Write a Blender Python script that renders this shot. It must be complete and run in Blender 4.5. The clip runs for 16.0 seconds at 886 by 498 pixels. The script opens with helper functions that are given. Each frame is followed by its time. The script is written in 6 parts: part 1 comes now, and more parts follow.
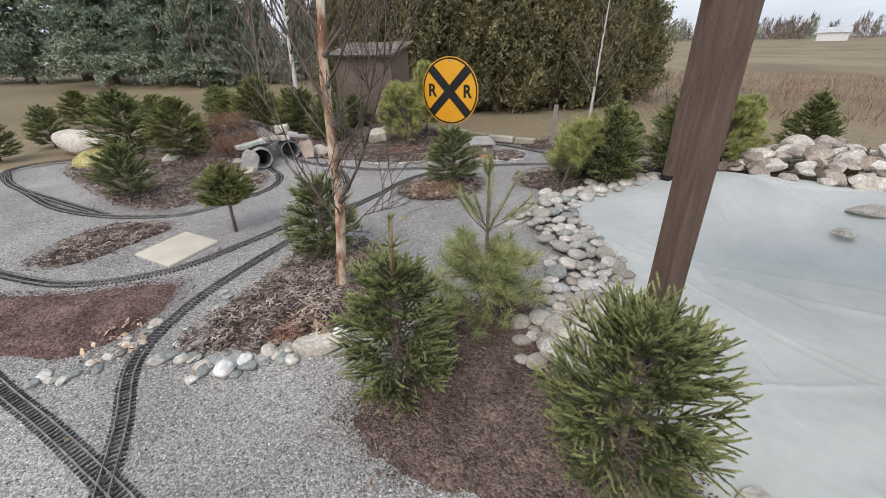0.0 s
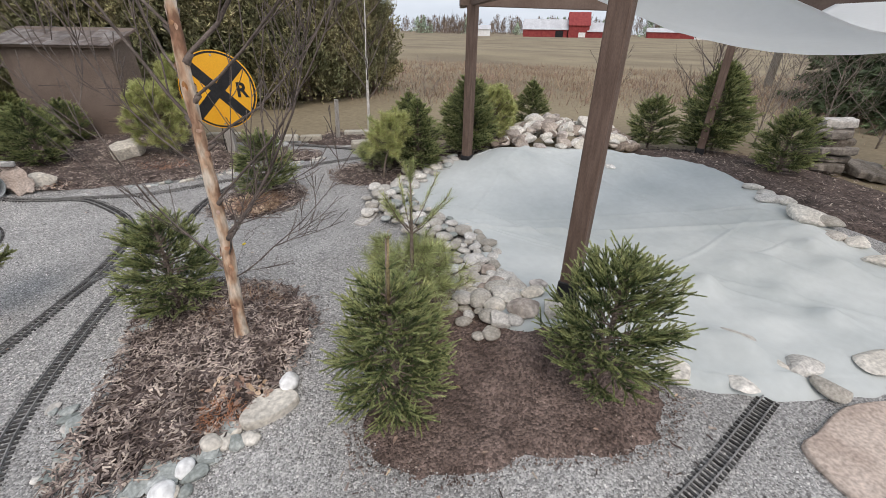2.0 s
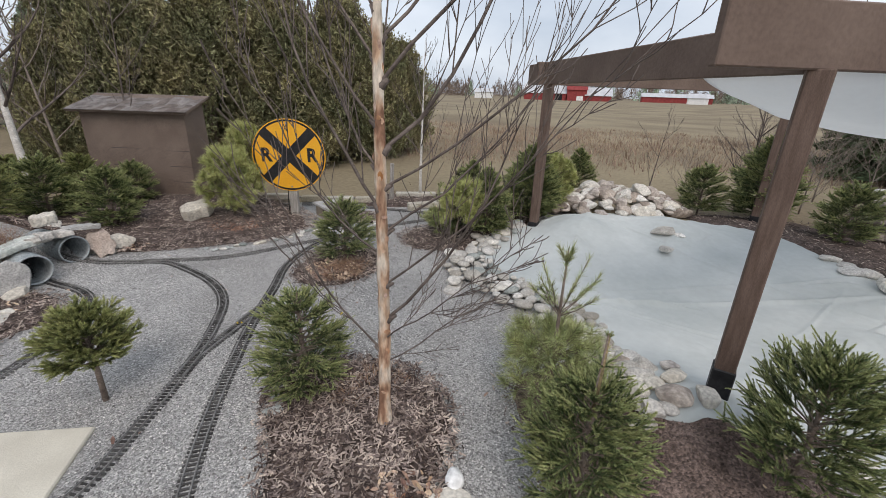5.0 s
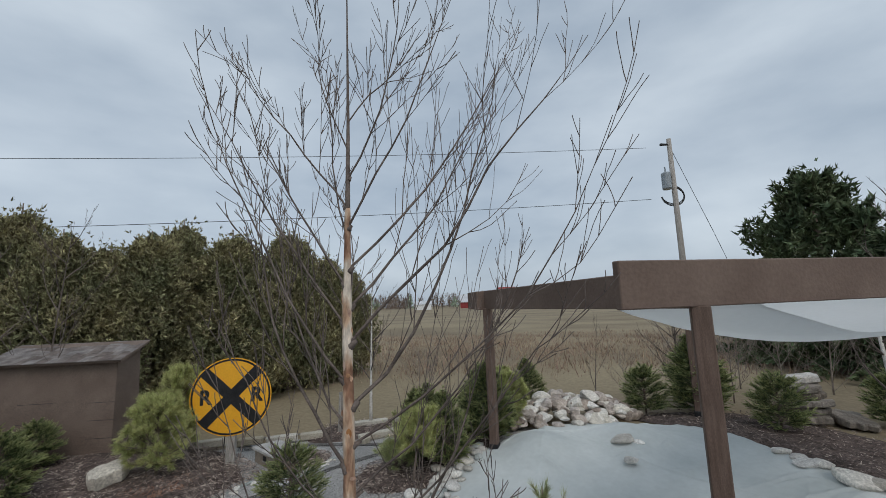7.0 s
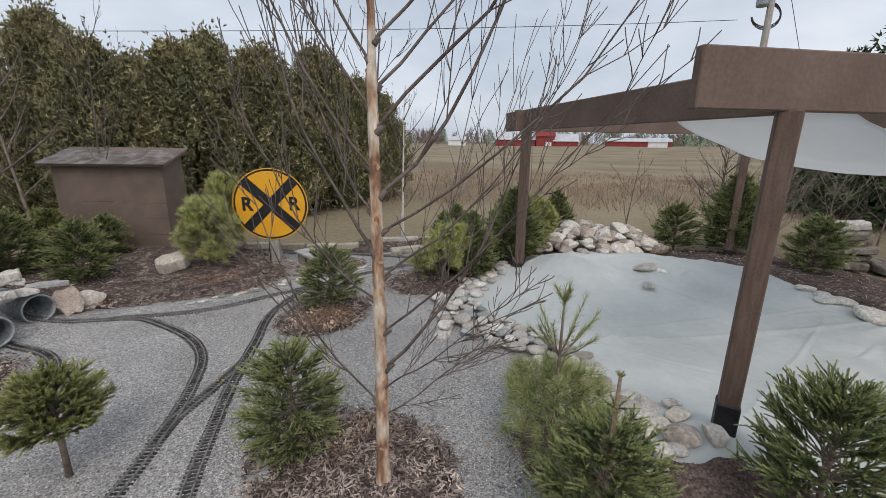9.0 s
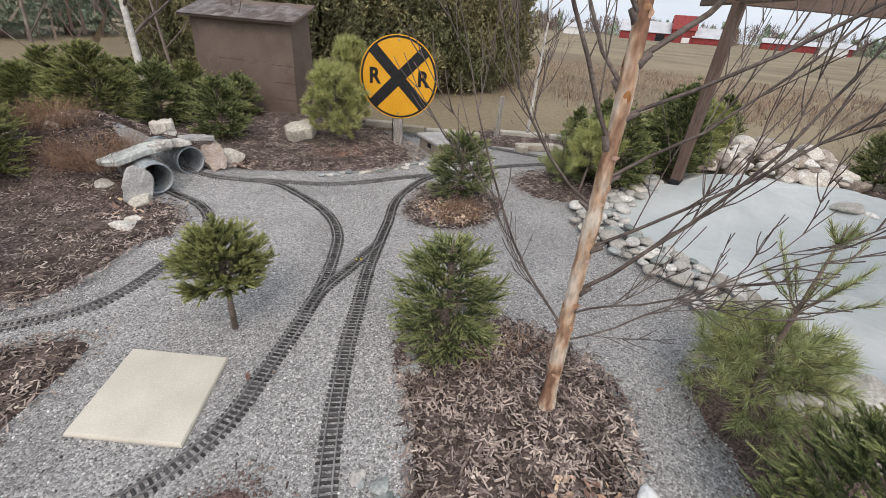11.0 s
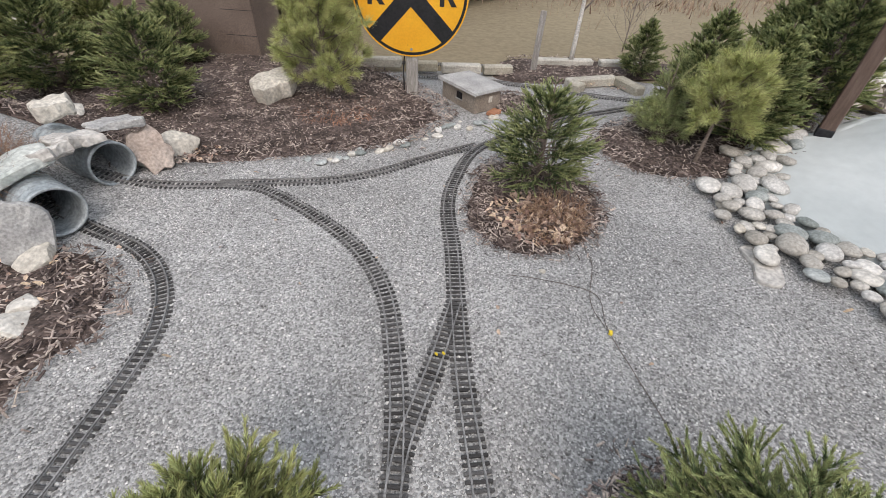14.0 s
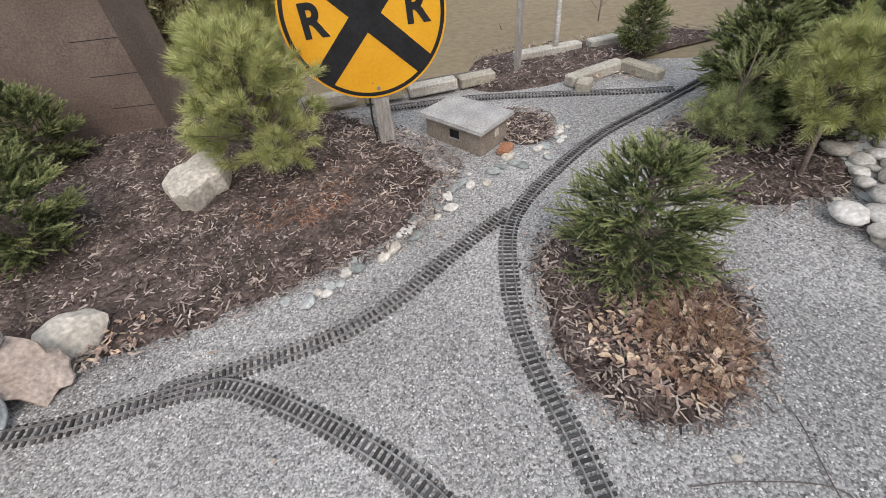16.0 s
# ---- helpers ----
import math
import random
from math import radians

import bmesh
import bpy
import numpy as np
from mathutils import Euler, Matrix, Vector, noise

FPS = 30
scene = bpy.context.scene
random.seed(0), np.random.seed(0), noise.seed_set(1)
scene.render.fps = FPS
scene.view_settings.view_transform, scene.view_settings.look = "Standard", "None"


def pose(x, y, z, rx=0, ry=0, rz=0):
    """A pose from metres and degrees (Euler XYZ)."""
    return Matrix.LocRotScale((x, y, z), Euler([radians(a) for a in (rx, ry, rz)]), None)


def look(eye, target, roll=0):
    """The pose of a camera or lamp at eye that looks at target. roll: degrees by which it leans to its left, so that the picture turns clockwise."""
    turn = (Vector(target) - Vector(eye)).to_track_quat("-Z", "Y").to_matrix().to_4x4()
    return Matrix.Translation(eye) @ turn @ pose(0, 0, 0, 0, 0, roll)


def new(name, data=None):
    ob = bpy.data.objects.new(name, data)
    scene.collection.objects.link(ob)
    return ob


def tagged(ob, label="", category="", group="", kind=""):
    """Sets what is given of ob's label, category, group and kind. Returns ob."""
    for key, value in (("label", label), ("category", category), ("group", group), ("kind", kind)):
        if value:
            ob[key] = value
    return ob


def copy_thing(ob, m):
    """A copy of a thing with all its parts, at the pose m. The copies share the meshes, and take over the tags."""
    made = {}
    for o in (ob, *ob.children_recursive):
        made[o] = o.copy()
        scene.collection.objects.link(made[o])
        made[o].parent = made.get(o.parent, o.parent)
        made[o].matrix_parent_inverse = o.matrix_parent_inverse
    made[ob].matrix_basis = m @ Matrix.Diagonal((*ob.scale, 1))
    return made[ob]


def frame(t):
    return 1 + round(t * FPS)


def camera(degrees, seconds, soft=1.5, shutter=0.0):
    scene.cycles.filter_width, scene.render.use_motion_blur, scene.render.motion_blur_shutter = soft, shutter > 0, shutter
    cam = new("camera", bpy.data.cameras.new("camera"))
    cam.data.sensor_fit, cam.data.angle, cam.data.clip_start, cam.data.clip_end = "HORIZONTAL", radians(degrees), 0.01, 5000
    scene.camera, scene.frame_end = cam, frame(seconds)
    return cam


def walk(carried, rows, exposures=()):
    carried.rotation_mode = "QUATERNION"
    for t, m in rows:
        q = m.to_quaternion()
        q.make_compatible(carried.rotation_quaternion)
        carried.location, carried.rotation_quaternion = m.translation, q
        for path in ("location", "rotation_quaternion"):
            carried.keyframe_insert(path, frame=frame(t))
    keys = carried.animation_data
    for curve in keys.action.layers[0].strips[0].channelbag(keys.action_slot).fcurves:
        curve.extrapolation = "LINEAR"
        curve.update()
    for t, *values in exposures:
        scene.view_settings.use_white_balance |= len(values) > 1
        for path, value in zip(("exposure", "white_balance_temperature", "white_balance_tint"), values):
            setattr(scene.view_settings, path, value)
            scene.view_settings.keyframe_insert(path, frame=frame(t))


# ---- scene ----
cam = camera(94.1, 16.0, 0.6)
PATH = [
    (0, (-0.074, 0.425, 1.439), (-0.136, 2.215, 0.549), -1.2),
    (0.5, (-0.353, 0.516, 1.443), (-0.368, 2.307, 0.555), -3.3),
    (1, (-0.647, 0.715, 1.463), (-0.589, 2.501, 0.565), -4.0),
    (1.5, (-0.841, 0.699, 1.492), (-0.258, 2.377, 0.574), -2.4),
    (2, (-0.907, 0.646, 1.524), (0.098, 2.101, 0.59), 1.0),
    (2.5, (-0.876, 0.611, 1.522), (0.232, 1.976, 0.568), 0.6),
    (3, (-0.928, 0.661, 1.511), (0.145, 2.031, 0.526), 2.7),
    (3.2, (-0.994, 0.699, 1.502), (-0.052, 2.155, 0.505), 3.1),
    (5.3, (-1.579, 1.174, 1.673), (-0.463, 2.731, 1.099), 1.3),
    (5.5, (-1.621, 1.149, 1.694), (-0.426, 2.687, 1.242), 0.6),
    (6, (-1.647, 1.123, 1.745), (-0.372, 2.663, 1.694), -0.2),
    (6.5, (-1.658, 1.105, 1.788), (-0.344, 2.605, 1.941), -0.8),
    (7, (-1.664, 1.093, 1.824), (-0.336, 2.565, 2.094), -2.3),
    (7.5, (-1.666, 1.089, 1.836), (-0.336, 2.53, 2.225), -3.2),
    (8, (-1.665, 1.119, 1.789), (-0.324, 2.565, 2.124), -2.8),
    (8.5, (-1.644, 1.165, 1.705), (-0.336, 2.675, 1.641), -0.8),
    (9, (-1.559, 1.227, 1.627), (-0.387, 2.767, 1.123), 0.6),
    (9.5, (-1.535, 1.309, 1.55), (-0.62, 2.91, 0.775), 1.0),
    (10, (-1.735, 1.443, 1.526), (-0.814, 3.006, 0.685), 3.8),
    (10.2, (-1.775, 1.492, 1.519), (-0.847, 3.043, 0.663), 4.1),
    (12.3, (-1.72, 2.517, 1.334), (-1.351, 4.093, 0.16), 3.6),
    (12.5, (-1.685, 2.646, 1.317), (-1.32, 4.213, 0.129), 3.2),
    (13, (-1.652, 2.924, 1.324), (-1.261, 4.461, 0.106), 0.6),
    (13.5, (-1.746, 3.16, 1.361), (-1.088, 4.575, 0.111), -0.1),
    (14, (-1.746, 3.311, 1.358), (-0.968, 4.641, 0.083), 2.5),
    (14.5, (-1.613, 3.575, 1.343), (-0.832, 4.87, 0.035), 2.8),
    (15, (-1.538, 3.863, 1.374), (-0.773, 5.15, 0.048), 1.2),
    (15.5, (-1.554, 4.235, 1.396), (-0.762, 5.495, 0.06), -3.5),
    (16, (-1.464, 4.506, 1.381), (-0.577, 5.682, 0.028), -6.6),
]
walk(cam, [(t, look(eye, target, roll)) for t, eye, target, roll in PATH],
     [(0, 0.68, 6900, 16), (3.2, 0.68, 6900, 16), (5.5, 0.4, 6700, 14), (6.5, 0.06, 6450, 10), (8.0, 0.0, 6450, 10), (9.0, 0.38, 6800, 15), (10.2, 0.6, 6950, 16), (12.3, 0.92, 6850, 16), (16, 0.88, 6850, 16)])

# ---- light ----
world = bpy.data.worlds.new("sky")
scene.world = world
world.use_nodes = True
wn, wl = world.node_tree.nodes, world.node_tree.links
wn.clear()
w_out = wn.new("ShaderNodeOutputWorld")
w_bg = wn.new("ShaderNodeBackground")
w_sky = wn.new("ShaderNodeTexSky")
w_sky.sky_type = "NISHITA"
w_sky.sun_disc = False
w_sky.sun_elevation, w_sky.sun_rotation = radians(38), radians(200)
w_sky.dust_density, w_sky.ozone_density = 4.0, 2.0
w_tc = wn.new("ShaderNodeTexCoord")
w_map = wn.new("ShaderNodeMapping")
w_map.inputs["Scale"].default_value = (1.0, 1.0, 2.6)
w_noise = wn.new("ShaderNodeTexNoise")
w_noise.inputs["Scale"].default_value, w_noise.inputs["Detail"].default_value = 2.1, 6.0
w_ramp = wn.new("ShaderNodeValToRGB")
w_ramp.color_ramp.elements[0].position, w_ramp.color_ramp.elements[0].color = 0.32, (3.9, 4.7, 5.6, 1)
w_ramp.color_ramp.elements[1].position, w_ramp.color_ramp.elements[1].color = 0.72, (6.6, 7.4, 8.1, 1)
w_mix = wn.new("ShaderNodeMix")
w_mix.data_type = "RGBA"
w_mix.inputs[0].default_value = 0.86
wl.new(w_tc.outputs["Generated"], w_map.inputs["Vector"])
wl.new(w_map.outputs[0], w_noise.inputs["Vector"])
wl.new(w_noise.outputs["Fac"], w_ramp.inputs[0])
wl.new(w_sky.outputs[0], w_mix.inputs[6])
wl.new(w_ramp.outputs[0], w_mix.inputs[7])
wl.new(w_mix.outputs[2], w_bg.inputs["Color"])
w_bg.inputs["Strength"].default_value = 0.10
wl.new(w_bg.outputs[0], w_out.inputs[0])
sun = bpy.data.lights.new("sun", "SUN")
sun.energy, sun.angle, sun.color = 0.9, radians(30), (1.0, 0.96, 0.9)
sun_ob = new("sun", sun)
sun_ob.matrix_world = look((0, 0, 30), (9, 22, 0))


# ---- materials ----
def material(name, a, b, scale=20.0, rough=0.85, bump=0.3, fine=120.0, c=None, island=0.0, cell=0.0, metal=0.0, stretch=(1, 1, 1), spec=0.3, lo=0.35, hi=0.65, objrand=0.0, depth=0.01, vary=0.28):
    """Two colours mixed by coarse noise, darkened and lightened by fine noise, with bump; optional cells, per-island and per-object variation."""
    m = bpy.data.materials.new(name)
    m.use_nodes = True
    n, l = m.node_tree.nodes, m.node_tree.links
    bsdf = n["Principled BSDF"]
    tc, mp = n.new("ShaderNodeTexCoord"), n.new("ShaderNodeMapping")
    mp.inputs["Scale"].default_value = stretch
    l.new(tc.outputs["Object"], mp.inputs["Vector"])
    big, small = n.new("ShaderNodeTexNoise"), n.new("ShaderNodeTexNoise")
    big.inputs["Scale"].default_value, big.inputs["Detail"].default_value = scale, 5.0
    small.inputs["Scale"].default_value, small.inputs["Detail"].default_value = fine, 3.0
    l.new(mp.outputs[0], big.inputs["Vector"])
    l.new(mp.outputs[0], small.inputs["Vector"])
    ramp = n.new("ShaderNodeValToRGB")
    e = ramp.color_ramp.elements
    e[0].position, e[0].color = lo, (*a, 1)
    e[1].position, e[1].color = hi, (*b, 1)
    if c:
        k = e.new(hi + 0.12)
        k.color = (*c, 1)
    l.new(big.outputs["Fac"], ramp.inputs[0])
    hsv = n.new("ShaderNodeHueSaturation")
    l.new(ramp.outputs[0], hsv.inputs["Color"])
    val = n.new("ShaderNodeMapRange")
    val.inputs["From Min"].default_value, val.inputs["From Max"].default_value = 0.3, 0.7
    val.inputs["To Min"].default_value, val.inputs["To Max"].default_value = 1 - vary, 1 + vary
    l.new(small.outputs["Fac"], val.inputs["Value"])
    last = val.outputs[0]

    def times(out, source, amount):
        r = n.new("ShaderNodeMapRange")
        r.inputs["To Min"].default_value, r.inputs["To Max"].default_value = 1 - amount, 1 + amount
        l.new(source, r.inputs["Value"])
        x = n.new("ShaderNodeMath")
        x.operation = "MULTIPLY"
        l.new(out, x.inputs[0])
        l.new(r.outputs[0], x.inputs[1])
        return x.outputs[0]

    height = small.outputs["Fac"]
    if island:
        g = n.new("ShaderNodeNewGeometry")
        last = times(last, g.outputs["Random Per Island"], island)
        hue = n.new("ShaderNodeMapRange")
        hue.inputs["To Min"].default_value, hue.inputs["To Max"].default_value = 0.475, 0.52
        l.new(g.outputs["Random Per Island"], hue.inputs["Value"])
        l.new(hue.outputs[0], hsv.inputs["Hue"])
    if objrand:
        o = n.new("ShaderNodeObjectInfo")
        last = times(last, o.outputs["Random"], objrand)
        sat = n.new("ShaderNodeMapRange")
        sat.inputs["To Min"].default_value, sat.inputs["To Max"].default_value = 1.3, 0.55
        l.new(o.outputs["Random"], sat.inputs["Value"])
        l.new(sat.outputs[0], hsv.inputs["Saturation"])
    if cell:
        v = n.new("ShaderNodeTexVoronoi")
        v.inputs["Scale"].default_value = cell
        l.new(mp.outputs[0], v.inputs["Vector"])
        sep = n.new("ShaderNodeSeparateColor")
        l.new(v.outputs["Color"], sep.inputs[0])
        last = times(last, sep.outputs[0], 0.5)
        height = v.outputs["Distance"]
    l.new(last, hsv.inputs["Value"])
    l.new(hsv.outputs[0], bsdf.inputs["Base Color"])
    bsdf.inputs["Roughness"].default_value = rough
    bsdf.inputs["Metallic"].default_value = metal
    bsdf.inputs["Specular IOR Level"].default_value = spec
    if bump:
        bn = n.new("ShaderNodeBump")
        bn.inputs["Strength"].default_value, bn.inputs["Distance"].default_value = bump, depth
        bn.invert = bool(cell)
        l.new(height, bn.inputs["Height"])
        l.new(bn.outputs[0], bsdf.inputs["Normal"])
    return m


M_FIELD = material("dead_grass", (0.185, 0.145, 0.094), (0.29, 0.238, 0.152), 0.12, 0.95, 0.35, 14, c=(0.19, 0.13, 0.095), depth=0.02, vary=0.14)
M_GRAVEL = material("grey_gravel", (0.275, 0.269, 0.26), (0.39, 0.383, 0.372), 1.3, 0.9, 0.9, 70, cell=130, depth=0.006)
M_PEBBLE = material("gravel_grain", (0.325, 0.32, 0.314), (0.555, 0.544, 0.527), 1.1, 0.85, 0, 60, island=0.48)
M_PEBBLE_PALE = material("pale_gravel_grain", (0.52, 0.505, 0.485), (0.68, 0.66, 0.64), 3, 0.85, 0, 60, island=0.2)
M_PEBBLE_DARK = material("dark_gravel_grain", (0.10, 0.095, 0.09), (0.2, 0.19, 0.18), 3, 0.85, 0, 60, island=0.4)
M_MULCH = material("bark_mulch", (0.065, 0.048, 0.041), (0.14, 0.104, 0.09), 7, 0.95, 0.9, 70, cell=60, depth=0.012)
M_CHIP = material("mulch_chip", (0.13, 0.098, 0.086), (0.40, 0.328, 0.288), 9, 0.9, 0.3, 120, island=0.8)
M_SOIL = material("fine_brown_soil", (0.12, 0.085, 0.072), (0.215, 0.157, 0.135), 5, 0.95, 1.0, 60, cell=95, depth=0.01)
M_RED = material("reddish_fine_mulch", (0.13, 0.082, 0.072), (0.23, 0.155, 0.14), 4, 0.95, 0.9, 60, cell=90, depth=0.01)
M_LEAF = material("dry_leaf", (0.33, 0.215, 0.15), (0.58, 0.45, 0.345), 8, 0.8, 0.2, 80, island=0.5)
M_FERN = material("dead_brown_stem", (0.20, 0.115, 0.075), (0.33, 0.21, 0.14), 8, 0.9, 0, 80, island=0.45)
M_TIE = material("dark_plastic_tie", (0.042, 0.041, 0.041), (0.10, 0.096, 0.093), 30, 0.75, 0.3, 200, objrand=0.5)
M_RAIL = material("weathered_rail", (0.17, 0.165, 0.16), (0.32, 0.31, 0.30), 20, 0.45, 0.1, 150, metal=0.35)
M_STONE = material("river_stone", (0.375, 0.35, 0.312), (0.55, 0.52, 0.472), 6, 0.8, 0.4, 70, objrand=0.25)
M_GREEN = material("slate_stone", (0.27, 0.295, 0.28), (0.40, 0.42, 0.40), 7, 0.8, 0.5, 70, objrand=0.3)
M_PALE = material("pale_limestone", (0.51, 0.475, 0.42), (0.68, 0.64, 0.57), 5, 0.85, 0.6, 50, objrand=0.12)
M_FLAG = material("flagstone", (0.40, 0.32, 0.27), (0.54, 0.45, 0.39), 5, 0.85, 0.5, 60)
M_SLAB = material("concrete_slab", (0.55, 0.51, 0.43), (0.63, 0.59, 0.50), 5, 0.9, 0.2, 160, vary=0.08)
M_LINER = material("white_geotextile", (0.43, 0.46, 0.453), (0.54, 0.565, 0.553), 1.3, 0.8, 0.15, 18, depth=0.008, vary=0.035)
M_CLOTH = material("white_shade_cloth", (0.76, 0.78, 0.78), (0.82, 0.83, 0.83), 1.6, 0.8, 0.1, 25, depth=0.006, vary=0.03)
cn, cl = M_CLOTH.node_tree.nodes, M_CLOTH.node_tree.links
c_tr, c_mx = cn.new("ShaderNodeBsdfTranslucent"), cn.new("ShaderNodeMixShader")
c_tr.inputs["Color"].default_value = (0.85, 0.86, 0.86, 1)
c_mx.inputs[0].default_value = 0.55
cl.new(cn["Principled BSDF"].outputs[0], c_mx.inputs[1])
cl.new(c_tr.outputs[0], c_mx.inputs[2])
cl.new(c_mx.outputs[0], cn["Material Output"].inputs["Surface"])
M_POST = material("brown_stained_timber", (0.115, 0.076, 0.059), (0.165, 0.113, 0.09), 6, 0.7, 0.35, 60, stretch=(8, 8, 1), vary=0.18)
M_BEAM = material("brown_stained_beam", (0.135, 0.094, 0.075), (0.175, 0.126, 0.102), 3, 0.7, 0.3, 50, vary=0.10)
M_SHED = material("brown_painted_board", (0.145, 0.108, 0.088), (0.19, 0.145, 0.12), 3, 0.85, 0.25, 90)
M_SHINGLE = material("weathered_shingle", (0.12, 0.10, 0.092), (0.22, 0.19, 0.175), 9, 0.9, 0.5, 120, objrand=0.25)
M_YELLOW = material("sign_yellow", (0.78, 0.36, 0.012), (0.83, 0.41, 0.018), 3, 0.45, 0.02, 60, spec=0.5, vary=0.05)
M_BLACK = material("sign_black", (0.012, 0.012, 0.013), (0.022, 0.022, 0.024), 8, 0.5, 0.03, 60)
M_GREYWOOD = material("grey_wood", (0.27, 0.25, 0.225), (0.42, 0.39, 0.36), 8, 0.9, 0.4, 80, stretch=(6, 6, 1))
M_PIPE = material("galvanised_pipe", (0.28, 0.31, 0.32), (0.42, 0.45, 0.46), 9, 0.55, 0.2, 60, metal=0.3)
M_BIRCH = material("peeling_birch_bark", (0.23, 0.125, 0.08), (0.46, 0.31, 0.21), 13, 0.8, 0.9, 60, c=(0.62, 0.54, 0.45), stretch=(1, 1, 0.36), lo=0.38, hi=0.47)
M_WHITEB = material("white_birch_bark", (0.50, 0.47, 0.43), (0.68, 0.65, 0.61), 9, 0.8, 0.5, 60, stretch=(1, 1, 2))
M_PEEL = material("orange_peeling_bark", (0.36, 0.17, 0.09), (0.56, 0.36, 0.24), 12, 0.8, 0.4, 60, objrand=0.3)
M_TWIG = material("grey_brown_twig", (0.09, 0.072, 0.064), (0.19, 0.155, 0.137), 9, 0.85, 0.2, 90)
M_BUDSTEM = material("brown_shoot", (0.20, 0.16, 0.085), (0.30, 0.235, 0.13), 30, 0.8, 0.5, 120)
M_BRUSHWOOD = material("pale_bare_wood", (0.17, 0.14, 0.12), (0.29, 0.245, 0.21), 9, 0.85, 0.2, 90)
M_BARK = material("conifer_bark", (0.15, 0.115, 0.095), (0.25, 0.20, 0.165), 20, 0.9, 0.6, 90)
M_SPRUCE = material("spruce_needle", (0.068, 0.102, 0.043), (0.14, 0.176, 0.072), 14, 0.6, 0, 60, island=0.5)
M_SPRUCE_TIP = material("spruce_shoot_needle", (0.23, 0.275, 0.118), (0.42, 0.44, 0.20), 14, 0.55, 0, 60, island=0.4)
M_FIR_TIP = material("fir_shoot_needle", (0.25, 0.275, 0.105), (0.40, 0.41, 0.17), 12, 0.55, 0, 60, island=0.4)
M_BOULDER = material("brown_boulder", (0.27, 0.225, 0.195), (0.50, 0.43, 0.37), 5, 0.85, 0.6, 40, objrand=0.35)
M_STACK = material("dark_flat_stone", (0.15, 0.13, 0.11), (0.30, 0.265, 0.23), 6, 0.9, 0.6, 50, objrand=0.3)
M_EVERG = material("lawn_edge_evergreen_leaf", (0.055, 0.082, 0.042), (0.125, 0.155, 0.078), 1.0, 0.75, 0, 20, island=0.5)
M_STUBBLE = material("dead_brush", (0.27, 0.19, 0.14), (0.39, 0.295, 0.215), 2, 0.9, 0, 30, island=0.3)
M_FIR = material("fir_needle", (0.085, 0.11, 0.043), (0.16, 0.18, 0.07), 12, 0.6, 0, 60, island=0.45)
M_PINE = material("pine_needle", (0.25, 0.295, 0.125), (0.44, 0.46, 0.215), 12, 0.6, 0, 60, island=0.45)
M_PINE_GOLD = material("yellow_green_pine_needle", (0.33, 0.36, 0.13), (0.54, 0.54, 0.24), 12, 0.6, 0, 60, island=0.4)
M_ARBOR = material("arborvitae_leaf", (0.155, 0.165, 0.086), (0.315, 0.278, 0.152), 1.1, 0.75, 0, 30, island=0.55, c=(0.38, 0.295, 0.195))
M_DARK = material("dark_conifer_leaf", (0.20, 0.262, 0.20), (0.40, 0.465, 0.345), 0.5, 0.95, 0, 20, island=0.5, spec=0.1)
M_BRUSH = material("bare_brush", (0.15, 0.115, 0.095), (0.26, 0.205, 0.165), 2, 0.9, 0, 30, island=0.4)
M_BARN = material("red_barn_board", (0.22, 0.035, 0.037), (0.31, 0.06, 0.055), 1, 0.8, 0.1, 20)
M_ROOFM = material("pale_metal_roof", (0.46, 0.47, 0.49), (0.56, 0.57, 0.59), 0.5, 0.6, 0.05, 10)
M_WHITE = material("white_paint", (0.72, 0.72, 0.71), (0.80, 0.80, 0.79), 2, 0.6, 0.1, 30)
M_GREY = material("grey_metal", (0.26, 0.29, 0.31), (0.36, 0.39, 0.41), 4, 0.5, 0.1, 60, metal=0.5)
M_WIRE = material("black_cable", (0.02, 0.02, 0.02), (0.035, 0.035, 0.035), 8, 0.6, 0, 60)
M_WINDOW_SHADE = material("dark_glass_and_pipe_shade", (0.01, 0.01, 0.012), (0.02, 0.02, 0.022), 3, 0.2, 0, 30)
M_BLOCK = material("taupe_render", (0.25, 0.205, 0.165), (0.33, 0.275, 0.225), 9, 0.9, 0.4, 90)
M_LID = material("grey_slate_lid", (0.33, 0.32, 0.31), (0.45, 0.44, 0.42), 7, 0.85, 0.4, 80)
M_EDGE = material("tan_edging_stone", (0.34, 0.31, 0.245), (0.46, 0.42, 0.34), 7, 0.9, 0.4, 70, objrand=0.2)
M_YPLASTIC = material("yellow_plastic", (0.75, 0.55, 0.03), (0.82, 0.62, 0.06), 9, 0.5, 0, 60)
M_YMOSS = material("yellow_moss", (0.37, 0.315, 0.12), (0.53, 0.46, 0.22), 9, 0.95, 0.7, 50)
M_SLATE = material("greenish_slate", (0.42, 0.45, 0.42), (0.56, 0.57, 0.53), 9, 0.85, 0.7, 45)
M_LIMEGREY = material("grey_limestone", (0.40, 0.375, 0.345), (0.56, 0.53, 0.49), 8, 0.85, 0.7, 45)
M_RUBBER = material("black_rubber", (0.012, 0.012, 0.014), (0.03, 0.03, 0.032), 8, 0.55, 0.2, 60)
M_BRICK = material("orange_brick", (0.34, 0.15, 0.08), (0.45, 0.22, 0.13), 9, 0.9, 0.4, 70)


